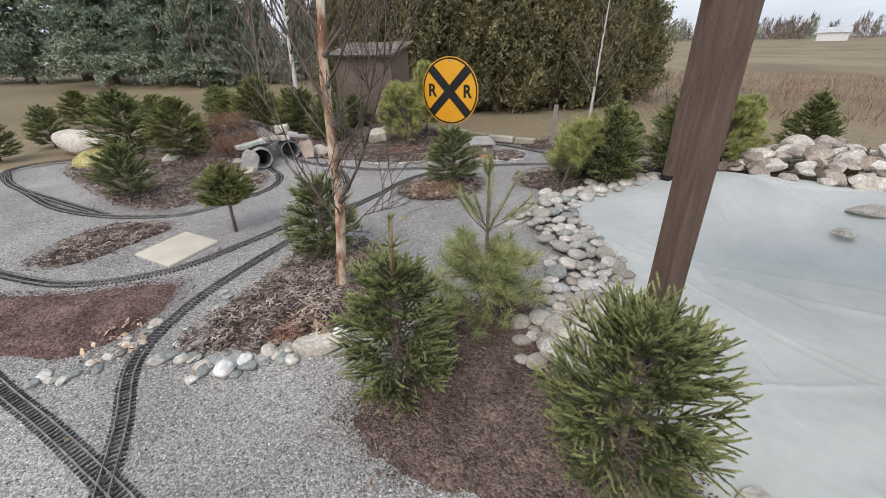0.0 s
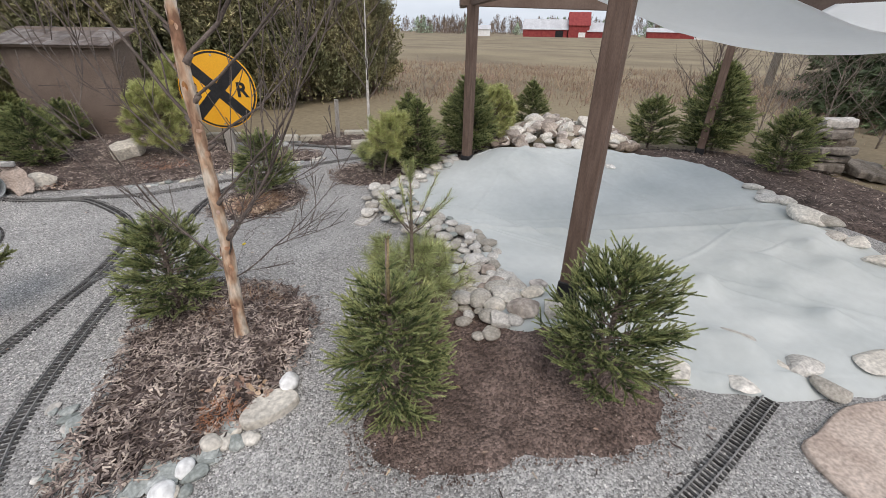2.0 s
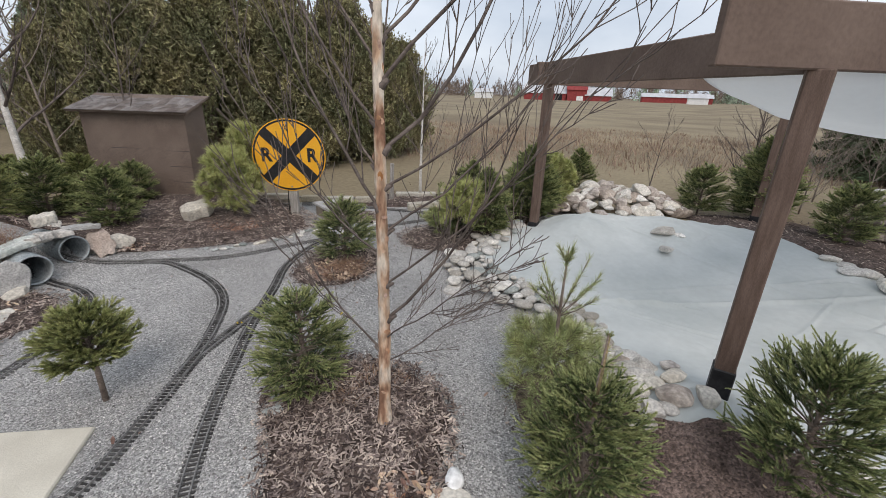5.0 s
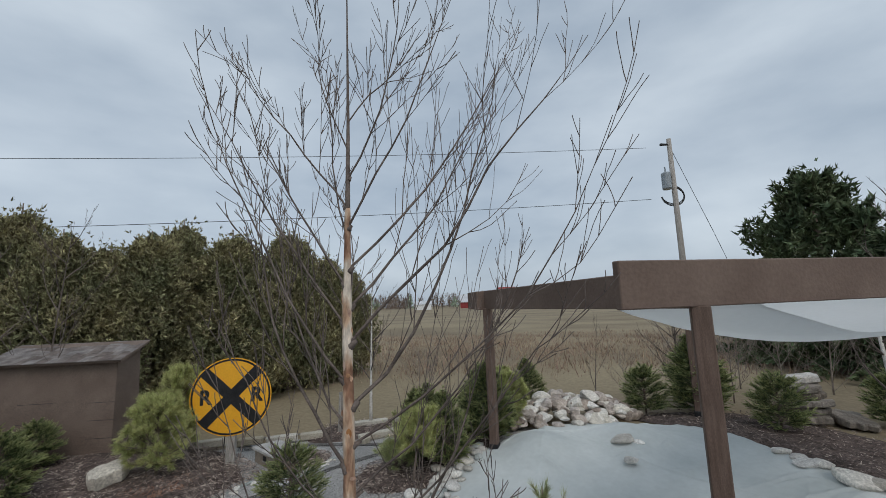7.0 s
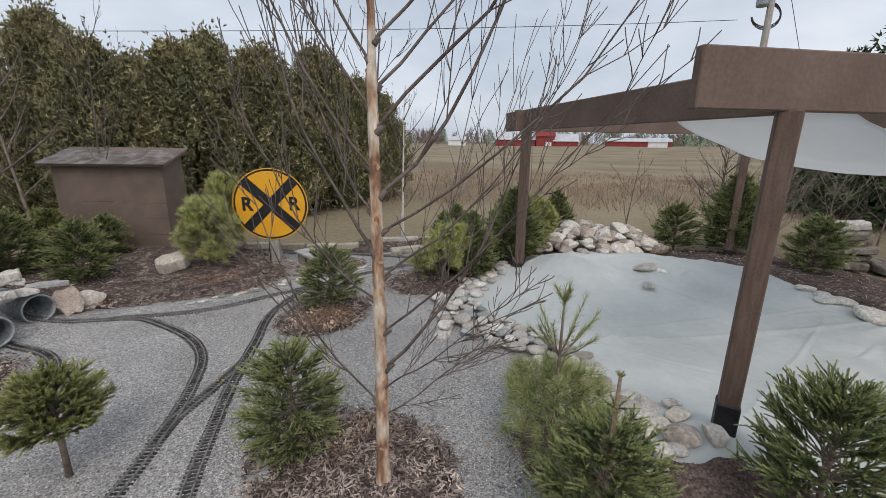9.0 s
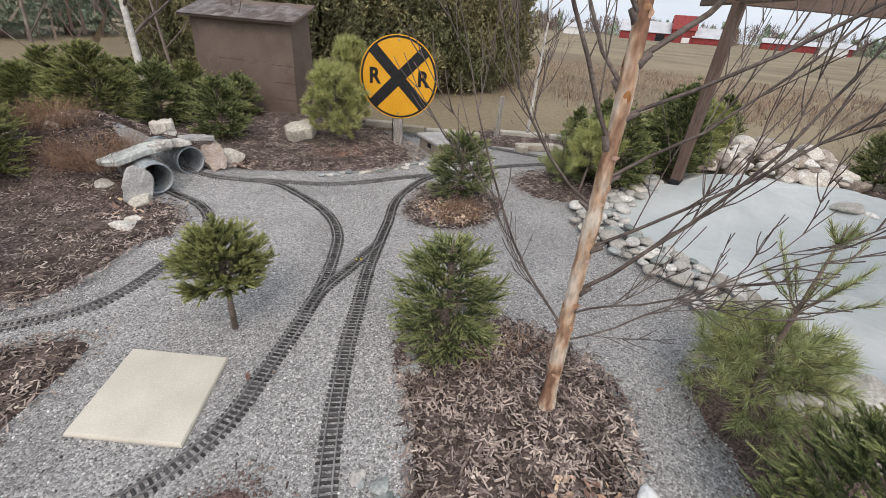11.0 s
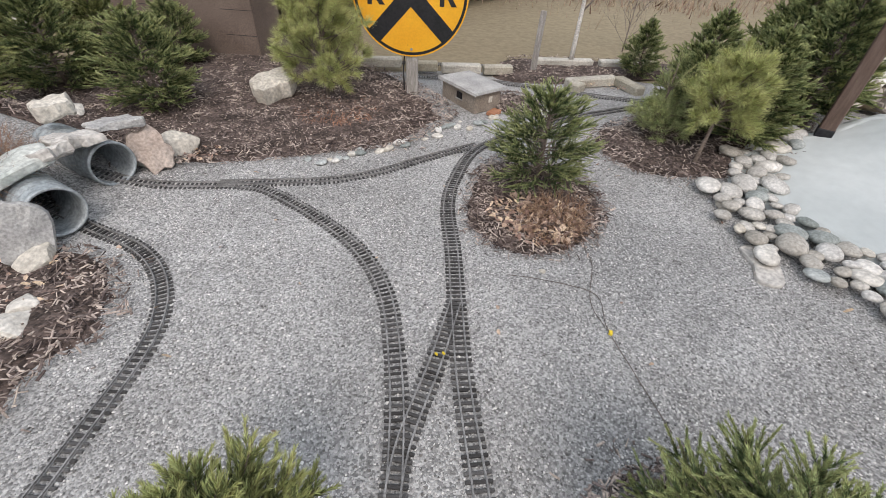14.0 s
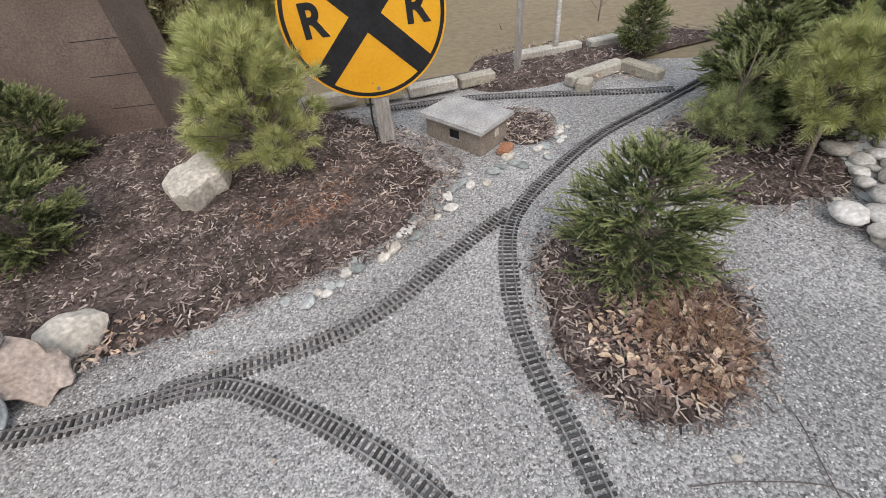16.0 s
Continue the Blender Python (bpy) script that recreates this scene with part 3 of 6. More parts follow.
track([(-3.5, 4.10), (-4.27, 4.48), (-5.39, 5.07), (-6.07, 5.66)], "passing track inside the loop", 0.002)
track([(-1.86, 5.885), (-1.48, 5.725), (-1.2, 5.63), (-0.9, 5.605), (-0.53, 5.645), (-0.1, 5.67)])
track([(0.1, 7.27), (0.45, 7.07), (0.82, 6.83), (1.28, 6.35), (1.62, 5.92), (1.78, 5.72)], "rear track curving behind the block house")
track([(-0.3, 7.95), (0.2, 7.69), (0.7, 7.48), (1.3, 7.18), (2.0, 6.83), (2.8, 6.45)], "rear track along the stone edging")
track([(-2.7, 2.1), (-2.27, 1.85), (-1.8, 1.61), (-1.36, 1.37), (-0.9, 1.12), (-0.3, 0.93), (0.15, 0.89), (0.6, 0.89), (1.17, 0.92)])
track([(-0.4, 0.98), (0.15, 0.80), (0.56, 0.60), (0.77, 0.48), (1.02, 0.33), (1.6, 0.1), (2.6, -0.1)])
track([(4.94, 1.87), (4.57, 1.31), (4.32, 0.77), (4.2, 0.0)])

# ---- crossing sign ----
sign = thing("railroad_crossing_sign", pose(-0.15, 6.71, 0.045, 0, 0, -29), "round yellow railroad crossing sign with black cross on a grey post", "sign")
SR, SC = 0.457, 0.785


def disc(r, y0, y1, n=72):
    m = Mesh()
    vs, fs = [], []
    for y in (y0, y1):
        vs += [(r * math.cos(2 * math.pi * i / n), y, SC + r * math.sin(2 * math.pi * i / n)) for i in range(n)]
    fs = [tuple(range(n)), tuple(range(n, 2 * n))[::-1]] + [(i, n + i, n + (i + 1) % n, (i + 1) % n) for i in range(n)]
    m.add(vs, fs)
    return m


part("sign_plate", disc(SR, -0.004, 0.004), M_YELLOW, sign)
mb = Mesh()
n = 96
vs = []
for r in (SR - 0.012, SR - 0.034):
    vs += [(r * math.cos(2 * math.pi * i / n), -0.0055, SC + r * math.sin(2 * math.pi * i / n)) for i in range(n)]
mb.add(vs, [(i, (i + 1) % n, n + (i + 1) % n, n + i) for i in range(n)])
part("border_ring", mb, M_BLACK, sign)
for ang in (45, -45):
    mb = Mesh()
    w, L = 0.062, SR - 0.026
    y = -0.006 if ang > 0 else -0.0068
    corners = [(-L, -w), (L, -w), (L, w), (-L, w)]
    a = radians(ang)
    mb.add([(u * math.cos(a) - v * math.sin(a), y, SC + u * math.sin(a) + v * math.cos(a)) for u, v in corners], [(0, 1, 2, 3)])
    part("cross_bar", mb, M_BLACK, sign)
for sx in (-1, 1):
    cu = bpy.data.curves.new("letter", "FONT")
    cu.body, cu.size, cu.align_x, cu.align_y, cu.extrude, cu.offset = "R", 0.235, "CENTER", "CENTER", 0.0006, 0.008
    tmp = new("letter_r", cu)
    bpy.context.view_layer.update()
    me = bpy.data.meshes.new_from_object(tmp.evaluated_get(bpy.context.evaluated_depsgraph_get()))
    bpy.data.objects.remove(tmp)
    me.materials.clear()
    me.materials.append(M_BLACK)
    part("letter_r", me, M_BLACK, sign, m=Matrix.Translation((sx * 0.285, -0.0066, SC)) @ pose(0, 0, 0, 90, 0, 0) @ Matrix.Diagonal((0.92, 1.0, 1, 1)))
for bz in (SC - 0.40, SC + 0.40):
    part("bolt", tube(Mesh(), [(0, -0.012, bz), (0, 0.03, bz)], [0.011, 0.011], 8), M_GREY, sign)
part("post", box(Mesh(), (0.10, 0.10, 1.15), (0.0, 0.057, 0.53), 0.006), M_GREYWOOD, sign, "weathered grey timber post")
part("cable", tube(Mesh(), [(-0.07, 0.02, 0.03), (-0.075, 0.03, 0.2), (-0.06, 0.02, 0.36), (-0.03, 0.0, 0.42)], [0.006] * 4, 6), M_WIRE, sign)

# ---- shed ----
shed = thing("garden_shed", pose(-1.18, 8.08, hz(-1.18, 8.08) - 0.03, 0, 0, -36.7), "small brown painted shed with a weathered shingle roof", "shed")
SW, SD, SH = 1.50, 0.43, 1.19


def prism(front, back):
    """A closed solid between two outlines of equal count."""
    m = Mesh()
    n = len(front)
    m.add(list(front) + list(back), [tuple(range(n)), tuple(range(n, 2 * n))[::-1]] + [(i, n + i, n + (i + 1) % n, (i + 1) % n) for i in range(n)])
    return m


part("wall", prism([(-SW, 0, 0), (0, 0, 0), (0.0, 0.03, SH), (-SW, 0.03, SH)], [(-SW, 0.05, 0), (0, 0.05, 0), (0, 0.08, SH), (-SW, 0.08, SH)]), M_SHED, shed)
part("wall", prism([(0.004, 0, 0), (0.022, 0.16, 0), (0.055, SD, 0.36), (0.03, SD, SH + 0.18), (0.004, 0.03, SH)], [(-0.045, 0.055, 0), (-0.03, 0.16, 0), (0.0, SD, 0.36), (-0.02, SD, SH + 0.18), (-0.045, 0.085, SH)]), M_SHED, shed)
part("wall", prism([(-SW - 0.004, 0, 0), (-SW - 0.034, SD, 0), (-SW - 0.006, SD, SH + 0.18), (-SW - 0.004, 0.03, SH)], [(-SW + 0.045, 0.055, 0), (-SW + 0.02, SD, 0), (-SW + 0.045, SD, SH + 0.18), (-SW + 0.045, 0.085, SH)]), M_SHED, shed)
part("wall", box(Mesh(), (SW, 0.04, SH + 0.16), (-SW / 2, SD - 0.03, (SH + 0.16) / 2), 0.003), M_SHED, shed)
for zz, x0 in ((0.24, -0.16), (0.46, -0.16), (0.68, -0.16), (0.46, -0.95), (0.70, -0.95)):
    part("board_joint", box(Mesh(), (0.42 if x0 < -0.5 else 0.32, 0.006, 0.005), (x0, 0.006 + 0.03 * zz / SH - 0.004, zz), 0.001), M_BLACK, shed)
slope = math.degrees(math.atan2(0.19, 0.42))
rm = Matrix.Translation((0, -0.07, SH - 0.01)) @ pose(0, 0, 0, slope * 0.8, 0, 0)
roof = part("roof", box(Mesh(), (SW + 0.21, 0.62, 0.03), (-SW / 2, 0.31, 0.015), 0.003), M_SHED, shed, m=rm)
for row in range(5):
    x = -SW / 2 - (SW + 0.21) / 2
    while x < -SW / 2 + (SW + 0.21) / 2 - 0.02:
        w = min(float(rng.uniform(0.10, 0.2)), -SW / 2 + (SW + 0.21) / 2 - x)
        sh = box(Mesh(), (w - 0.004, 0.16, 0.008), (x + w / 2, 0.065 + row * 0.125, 0.038 + rng.uniform(0, 0.003)), 0.001, Matrix.Rotation(radians(-1.5), 4, "X"))
        part("shingle", sh, M_SHINGLE, roof)
        x += w
part("footing", box(Mesh(), (SW + 0.06, SD + 0.06, 0.04), (-SW / 2, SD / 2, 0.012), 0.004), M_LID, shed)

# ---- miniature block house ----
house = thing("miniature_block_house", pose(0.28, 6.41, hz(0.2, 6.3), 0, 0, 7), "small taupe block house model with a grey slate lid", "model house")
HW, HD, HH = 0.28, 0.46, 0.165
part("wall", prism([(-HW / 2, -HD / 2, 0), (HW / 2, -HD / 2, 0), (HW / 2, HD / 2, 0), (-HW / 2, HD / 2, 0)], [(-HW / 2, -HD / 2, HH), (HW / 2, -HD / 2, HH), (HW / 2, HD / 2, HH), (-HW / 2, HD / 2, HH)]), M_BLOCK, house)
part("lid", prism([(-0.18, -0.27, HH), (0.18, -0.265, HH), (0.185, 0.26, HH), (-0.17, 0.27, HH)], [(-0.175, -0.265, HH + 0.02), (0.175, -0.26, HH + 0.022), (0.18, 0.255, HH + 0.02), (-0.165, 0.265, HH + 0.024)]), M_LID, house, "grey slate lid")
win = part("window", box(Mesh(), (0.006, 0.075, 0.055), (-HW / 2 - 0.001, -0.02, 0.098), 0.001), M_WINDOW_SHADE, house)
part("sill", box(Mesh(), (0.014, 0.09, 0.008), (-HW / 2 - 0.005, -0.02, 0.066), 0.001), M_GREYWOOD, win)
part("notice", box(Mesh(), (0.04, 0.004, 0.05), (0.03, -HD / 2 - 0.002, 0.095), 0.0005), M_PALE, house)
tagged(part("brick", box(Mesh(), (0.12, 0.08, 0.03), (0, 0, 0.015), 0.004), M_BRICK, m=pose(0.32, 6.09, hz(0.32, 6.09) + 0.012, 0, 0, 25)), "loose orange brick on the ground", "brick")

# ---- slabs ----
def flat_stone(name, outline, thick, mat, label, category, base=0.0):
    loop = smooth_loop(outline, 5) if len(outline) > 4 else np.array(outline)
    c = loop.mean(0)
    m, k = Mesh(), len(loop)
    vs = []
    for f, dz in ((1.0, -0.02), (1.01, thick * 0.5), (0.99, thick * 0.9), (0.97, thick), (0.5, thick * 1.02)):
        for q in c + (loop - c) * f:
            vs.append((q[0], q[1], hz(*c) + base + dz + 0.003 * noise.noise((q[0] * 9, q[1] * 9, dz))))
    vs.append((c[0], c[1], hz(*c) + base + thick * 1.02))
    fs = [(r * k + i, r * k + (i + 1) % k, (r + 1) * k + (i + 1) % k, (r + 1) * k + i) for r in range(4) for i in range(k)]
    fs += [(4 * k + i, 4 * k + (i + 1) % k, 5 * k) for i in range(k)]
    m.add(vs, fs)
    return tagged(part(name, m, mat), label, category)


flat_stone("concrete_slab", [(-2.43, 3.66), (-2.03, 3.46), (-2.18, 3.03), (-2.58, 3.23)], 0.02, M_SLAB, "square pale concrete slab lying on gravel", "slab")
flat_stone("flagstone", [(0.98, 0.72), (1.13, 0.72), (1.46, 0.68), (1.84, 0.42), (1.68, 0.18), (1.36, 0.25), (1.2, 0.33), (1.02, 0.41), (0.89, 0.52)], 0.03, M_FLAG, "large pinkish tan flagstone lying on gravel", "flagstone")
flat_stone("flat_stone", [(0.50, 4.02), (0.62, 3.95), (0.52, 3.82), (0.40, 3.74), (0.33, 3.82), (0.43, 3.91)], 0.02, M_LIMEGREY, "flat pale stone lying on gravel", "stone")
flat_stone("flat_stone", [(-0.92, 2.13), (-0.80, 2.21), (-0.70, 2.17), (-0.68, 2.1), (-0.78, 2.06), (-0.9, 2.07)], 0.03, M_PALE, "thin pale yellowish flat stone at the bed edge", "stone", 0.01)

# ---- stones ----
def rock(name, x, y, size, mat, label, flat=0.6, angular=0.0, z=None, seed=0, group="", long=1.25, sub=3, sink=0.25):
    bm = bmesh.new()
    bmesh.ops.create_icosphere(bm, subdivisions=sub, radius=1)
    r = random.Random(seed)
    off = Vector((r.uniform(-50, 50), r.uniform(-50, 50), r.uniform(-50, 50)))
    planes = [(Vector((r.gauss(0, 1), r.gauss(0, 1), r.gauss(0, 1))).normalized(), r.uniform(0.5, 0.8)) for _ in range(9)] if angular else []
    for v in bm.verts:
        co = v.co * (1 + 0.22 * noise.noise(v.co * 0.9 + off) + 0.05 * noise.noise(v.co * 3 + off))
        for nrm, d in planes:
            e = co.dot(nrm) - d
            if e > 0:
                co -= nrm * e * angular
        v.co = Vector((co.x * long, co.y, co.z * flat))
    mb = Mesh()
    bm.verts.index_update()
    mb.add([(v.co * size * 0.5)[:] for v in bm.verts], [[v.index for v in f.verts] for f in bm.faces])
    bm.free()
    zz = (hz(x, y) if z is None else z) + size * 0.5 * flat * (1 - 2 * sink)
    ob = part(name, mb, mat, smooth=angular < 0.5, m=pose(x, y, zz, r.uniform(-9, 9), r.uniform(-9, 9), r.uniform(0, 360)))
    return tagged(ob, label, "stone", group)


RIVER, EDGE = "rounded tan and grey river stone piled beside the pond", "river stones along the pond"
placed = []
tries = 0
left_edge = smooth_line([(1.75, 4.62), (1.3, 4.45), (0.92, 4.30), (0.76, 4.0), (0.80, 3.6), (0.86, 3.05), (0.72, 2.6), (0.50, 2.28), (0.36, 2.0)], 0.01)[0]
while len(placed) < 150 and tries < 6000:
    tries += 1
    q = left_edge[int(rng.integers(len(left_edge)))]
    wide = 0.12 if q[1] > 2.6 else 0.09
    x, y = q[0] + rng.normal(0.03, wide), q[1] + rng.normal(0, 0.05)
    s = float(rng.uniform(0.06, 0.15))
    if all((x - a) ** 2 + (y - b) ** 2 > (0.42 * (s + t)) ** 2 for a, b, t in placed) and abs(x - q[0]) < 2.2 * wide:
        placed.append((x, y, s))
for i, (x, y, s) in enumerate(placed):
    rock("river_stone", x, y, s, M_GREEN if i % 9 == 0 else (M_PALE if i % 9 == 4 else M_STONE), RIVER, float(rng.uniform(0.40, 0.62)), z=hz(x, y) + (0.03 if x > q[0] else 0.015), seed=100 + i, group=EDGE, sub=2, sink=0.15)
for i, (x, y, s) in enumerate([(0.38, 1.95, 0.14), (0.52, 1.90, 0.17), (0.45, 2.08, 0.13), (0.60, 2.16, 0.13), (0.66, 2.32, 0.12), (0.70, 2.02, 0.14), (0.62, 2.46, 0.11), (0.76, 2.50, 0.11), (0.55, 2.04, 0.12), (0.72, 2.20, 0.13), (0.57, 2.30, 0.10), (0.62, 1.80, 0.15), (0.80, 2.36, 0.10), (0.83, 2.10, 0.12)]):
    rock("river_stone", x, y, s, M_BOULDER if i % 3 == 1 else (M_PALE if i % 3 else M_STONE), RIVER, 0.66, 0.75, z=hz(x, y) + 0.03, seed=400 + i, group=EDGE)
for i, (x, y, s, f) in enumerate([(1.44, 1.20, 0.17, 0.45), (1.41, 0.97, 0.09, 0.6), (1.49, 0.91, 0.17, 0.5), (1.11, 1.02, 0.13, 0.35), (1.45, 0.76, 0.15, 0.4), (1.9, 0.68, 0.26, 0.35), (2.85, 0.66, 0.22, 0.4), (3.25, 0.93, 0.3, 0.4), (3.42, 1.36, 0.2, 0.4), (0.90, 1.24, 0.18, 0.6), (3.1, 0.7, 0.2, 0.5)]):
    rock("pond_stone", x, y, s, M_PALE if i % 2 else M_STONE, "angular pale stone weighing down the white pond cover", f, 0.85, z=hz(x, y) + 0.03, seed=440 + i, group="stones on the pond cover")
for i, (x, y, s) in enumerate([(3.88, 1.86, 0.2), (3.8, 1.95, 0.22), (3.6, 1.6, 0.34), (3.66, 1.46, 0.24), (3.45, 1.2, 0.18), (3.95, 2.05, 0.16), (4.02, 2.2, 0.18), (3.1, 3.45, 0.24), (3.2, 3.32, 0.14), (2.72, 3.2, 0.15)]):
    rock("pond_stone", x, y, s, M_STONE if i % 2 else M_PALE, "flat grey and tan stone at the rim of the pond", 0.4, 0.6, z=hz(x, y) + (0.08 if i > 6 else 0.04), seed=470 + i, group="stones on the pond cover")
# waterfall heap
for i in range(175):
    a, rad = rng.uniform(0, 2 * math.pi), 0.92 * math.sqrt(rng.uniform(0, 1))
    x, y = 3.85 + rad * math.cos(a) * 1.25, 4.52 + rad * math.sin(a) * 0.62 - 0.16 * math.cos(a)
    s = float(rng.uniform(0.11, 0.22)) if i % 5 else float(rng.uniform(0.22, 0.31))
    z = hz(x, y) + 0.34 * max(0, 1 - (rad / 0.95) ** 1.4)
    rock("boulder", x, y, s, M_BOULDER if i % 2 else M_PALE, "tan angular boulder heaped into a dry waterfall", float(rng.uniform(0.5, 0.8)), 0.95, z=z, seed=500 + i, group="waterfall boulders", sink=0.3)
# stones along the birch bed and the reddish bed
edge = smooth_line([(-1.52, 2.40), (-1.56, 2.15), (-1.42, 2.02), (-1.22, 1.96), (-1.05, 2.05), (-0.92, 2.10)], 0.01)[0]
for i in range(44):
    q = edge[int(rng.integers(len(edge)))] + rng.normal(0, 0.03, 2)
    rock("edging_stone", q[0], q[1], float(rng.uniform(0.035, 0.085)), M_GREEN if i % 5 < 3 else M_PALE, "small greenish grey stone edging the mulch bed", 0.6, 0.6, seed=600 + i, group="bed edging stones", sub=2)
for i in range(40):
    t = i / 39
    x, y = (-1.50 + 0.10 * (t * 2), 2.66 - 0.58 * (t * 2)) if t < 0.5 else (-1.56 + 0.5 * (t * 2 - 1), 2.06 - 0.04 * (t * 2 - 1))
    x, y = x - (0.06 if t < 0.5 else 0.0) + rng.normal(0, 0.035), y + rng.normal(0, 0.035)
    rock("edging_stone", x, y, float(rng.uniform(0.055, 0.115)), M_GREEN if i % 5 else M_LIMEGREY, "flat greenish grey slate edging the mulch bed", 0.45, 0.9, seed=640 + i, group="bed edging stones", sub=2)
for i, (x, y, s) in enumerate([(-1.22, 1.95, 0.085), (-1.14, 2.02, 0.07), (-0.69, 2.21, 0.085), (-1.04, 2.07, 0.08), (-1.48, 2.03, 0.06)]):
    rock("edging_stone", x, y, s, M_WHITE if i < 3 else M_PALE, "smooth rounded white stone at the bed edge", 0.8, 0.0, seed=660 + i, group="bed edging stones", sink=0.1)
edge = smooth_line([(-1.85, 2.36), (-1.87, 2.17), (-1.94, 1.98), (-2.1, 1.88)], 0.01)[0]
for i in range(26):
    q = edge[int(rng.integers(len(edge)))] + rng.normal(0, 0.035, 2)
    rock("edging_stone", q[0], q[1], float(rng.uniform(0.03, 0.075)), M_GREEN if i % 3 == 0 else M_PALE, "small pale stone edging the reddish bed", 0.6, 0.6, seed=700 + i, group="bed edging stones", sub=2)
edge = smooth_line([(-1.18, 3.42), (-1.20, 3.25), (-1.27, 3.05)], 0.01)[0]
for i in range(12):
    q = edge[int(rng.integers(len(edge)))] + rng.normal(0, 0.025, 2)
    rock("edging_stone", q[0], q[1], float(rng.uniform(0.04, 0.09)), M_GREEN, "greenish grey slate stone beside the track", 0.6, 0.7, seed=730 + i, group="bed edging stones", sub=2)
edge = smooth_line([(-1.5, 6.0), (-1.1, 5.92), (-0.7, 5.88), (-0.3, 5.98), (-0.05, 6.05), (0.35, 5.95), (0.6, 5.92), (0.9, 6.05)], 0.01)[0]
for i in range(46):
    q = edge[int(rng.integers(len(edge)))] + rng.normal(0, 0.035, 2)
    rock("edging_stone", q[0], q[1], float(rng.uniform(0.03, 0.09)), M_GREEN if i % 2 else M_PALE, "small grey stone edging the rear mulch bed", 0.5, 0.6, seed=750 + i, group="bed edging stones", sub=2)
for i, (x, y, s, f) in enumerate([(-2.02, 6.38, 0.27, 0.8), (-2.23, 6.30, 0.26, 0.9), (-2.71, 5.05, 0.2, 0.5), (-2.68, 5.16, 0.14, 0.55), (-2.66, 5.45, 0.18, 0.6), (-2.95, 5.75, 0.13, 0.7), (-2.62, 6.9, 0.2, 0.75), (-3.35, 6.35, 0.15, 0.6)]):
    rock("pale_rock", x, y, s, M_PALE, "angular cream limestone rock beside the culvert pipes", f, 0.9, seed=810 + i, group="limestone rocks")
rock("boulder", -5.95, 6.98, 0.85, M_PALE, "large pale boulder lying beside the lawn", 0.5, 0.5, seed=830, long=1.5)
rock("boulder", -5.1, 6.1, 0.55, M_YMOSS, "low boulder covered with yellow moss", 0.45, 0.3, seed=831, long=1.3)
rock("boulder", -3.95, 5.95, 0.25, M_PALE, "pale boulder in the loop bed", 0.6, 0.5, seed=832)
for i, (x, y, s) in enumerate([(-0.567, 4.355, 0.03), (-0.36, 5.1, 0.04), (-0.1, 5.98, 0.07), (-0.02, 5.93, 0.06), (0.98, 4.53, 0.05), (-1.13, 5.855, 0.05), (0.80, 4.30, 0.11)]):
    rock("pale_rock", x, y, s, M_PALE, "small pale stone lying on gravel", 0.7, 0.4, seed=850 + i, group="limestone rocks", sub=2)

# edging blocks
for i, (x0, y0, x1, y1) in enumerate([(-0.3, 7.72, 0.12, 7.52), (0.15, 7.48, 0.45, 7.33), (0.47, 7.31, 0.86, 7.13), (0.88, 7.13, 1.18, 7.0), (1.36, 6.25, 1.5, 6.3), (1.42, 6.42, 1.98, 6.30), (1.98, 6.28, 1.9, 5.9), (1.6, 7.15, 2.2, 6.85), (2.25, 6.8, 2.8, 6.55)]):
    L = math.hypot(x1 - x0, y1 - y0)
    b = part("edging_block", box(Mesh(), (L - 0.012, 0.11, 0.09), (0, 0, 0.035), 0.012), M_EDGE, m=pose((x0 + x1) / 2, (y0 + y1) / 2, hz(x0, y0), 0, 0, math.degrees(math.atan2(y1 - y0, x1 - x0))))
    tagged(b, "tan stone edging block at the rear bed", "edging block", "edging blocks")

# ---- culvert pipes ----
def pipe(x, y, turn, length=0.55, z=0.165):
    ob = thing("culvert_pipe", pose(x, y, hz(x, y) * 0, 0, 0, turn), "grey corrugated culvert pipe used as a train tunnel", "pipe", "culvert pipes")
    m, n = Mesh(), 40
    vs, fs = [], []
    prof = []
    for i in range(46):
        yy = i * length / 45
        prof.append((0.124 + 0.005 * math.sin(i * 1.5), yy))
    prof = [(0.113, length), *[(0.113 + 0.003 * math.sin(i * 1.5), length - i * length / 30) for i in range(1, 29)], (0.113, 0.02), (0.116, 0.0), (0.126, 0.0)] + prof[1:]
    for r, yy in prof:
        vs += [(r * math.cos(2 * math.pi * k / n), yy, z + r * math.sin(2 * math.pi * k / n)) for k in range(n)]
    fs = [(i * n + k, i * n + (k + 1) % n, (i + 1) * n + (k + 1) % n, (i + 1) * n + k) for i in range(len(prof) - 1) for k in range(n)]
    m.add(vs, fs)
    part("pipe_shell", m, M_PIPE, ob, smooth=True)
    # near-black disc added for the shade deep inside the pipe
    part("end_plug", disc_xz(0.114, length * 0.97, z), M_WINDOW_SHADE, ob)
    return ob


def disc_xz(r, y, z, n=40):
    m = Mesh()
    m.add([(r * math.cos(2 * math.pi * k / n), y, z + r * math.sin(2 * math.pi * k / n)) for k in range(n)], [tuple(range(n))])
    return m


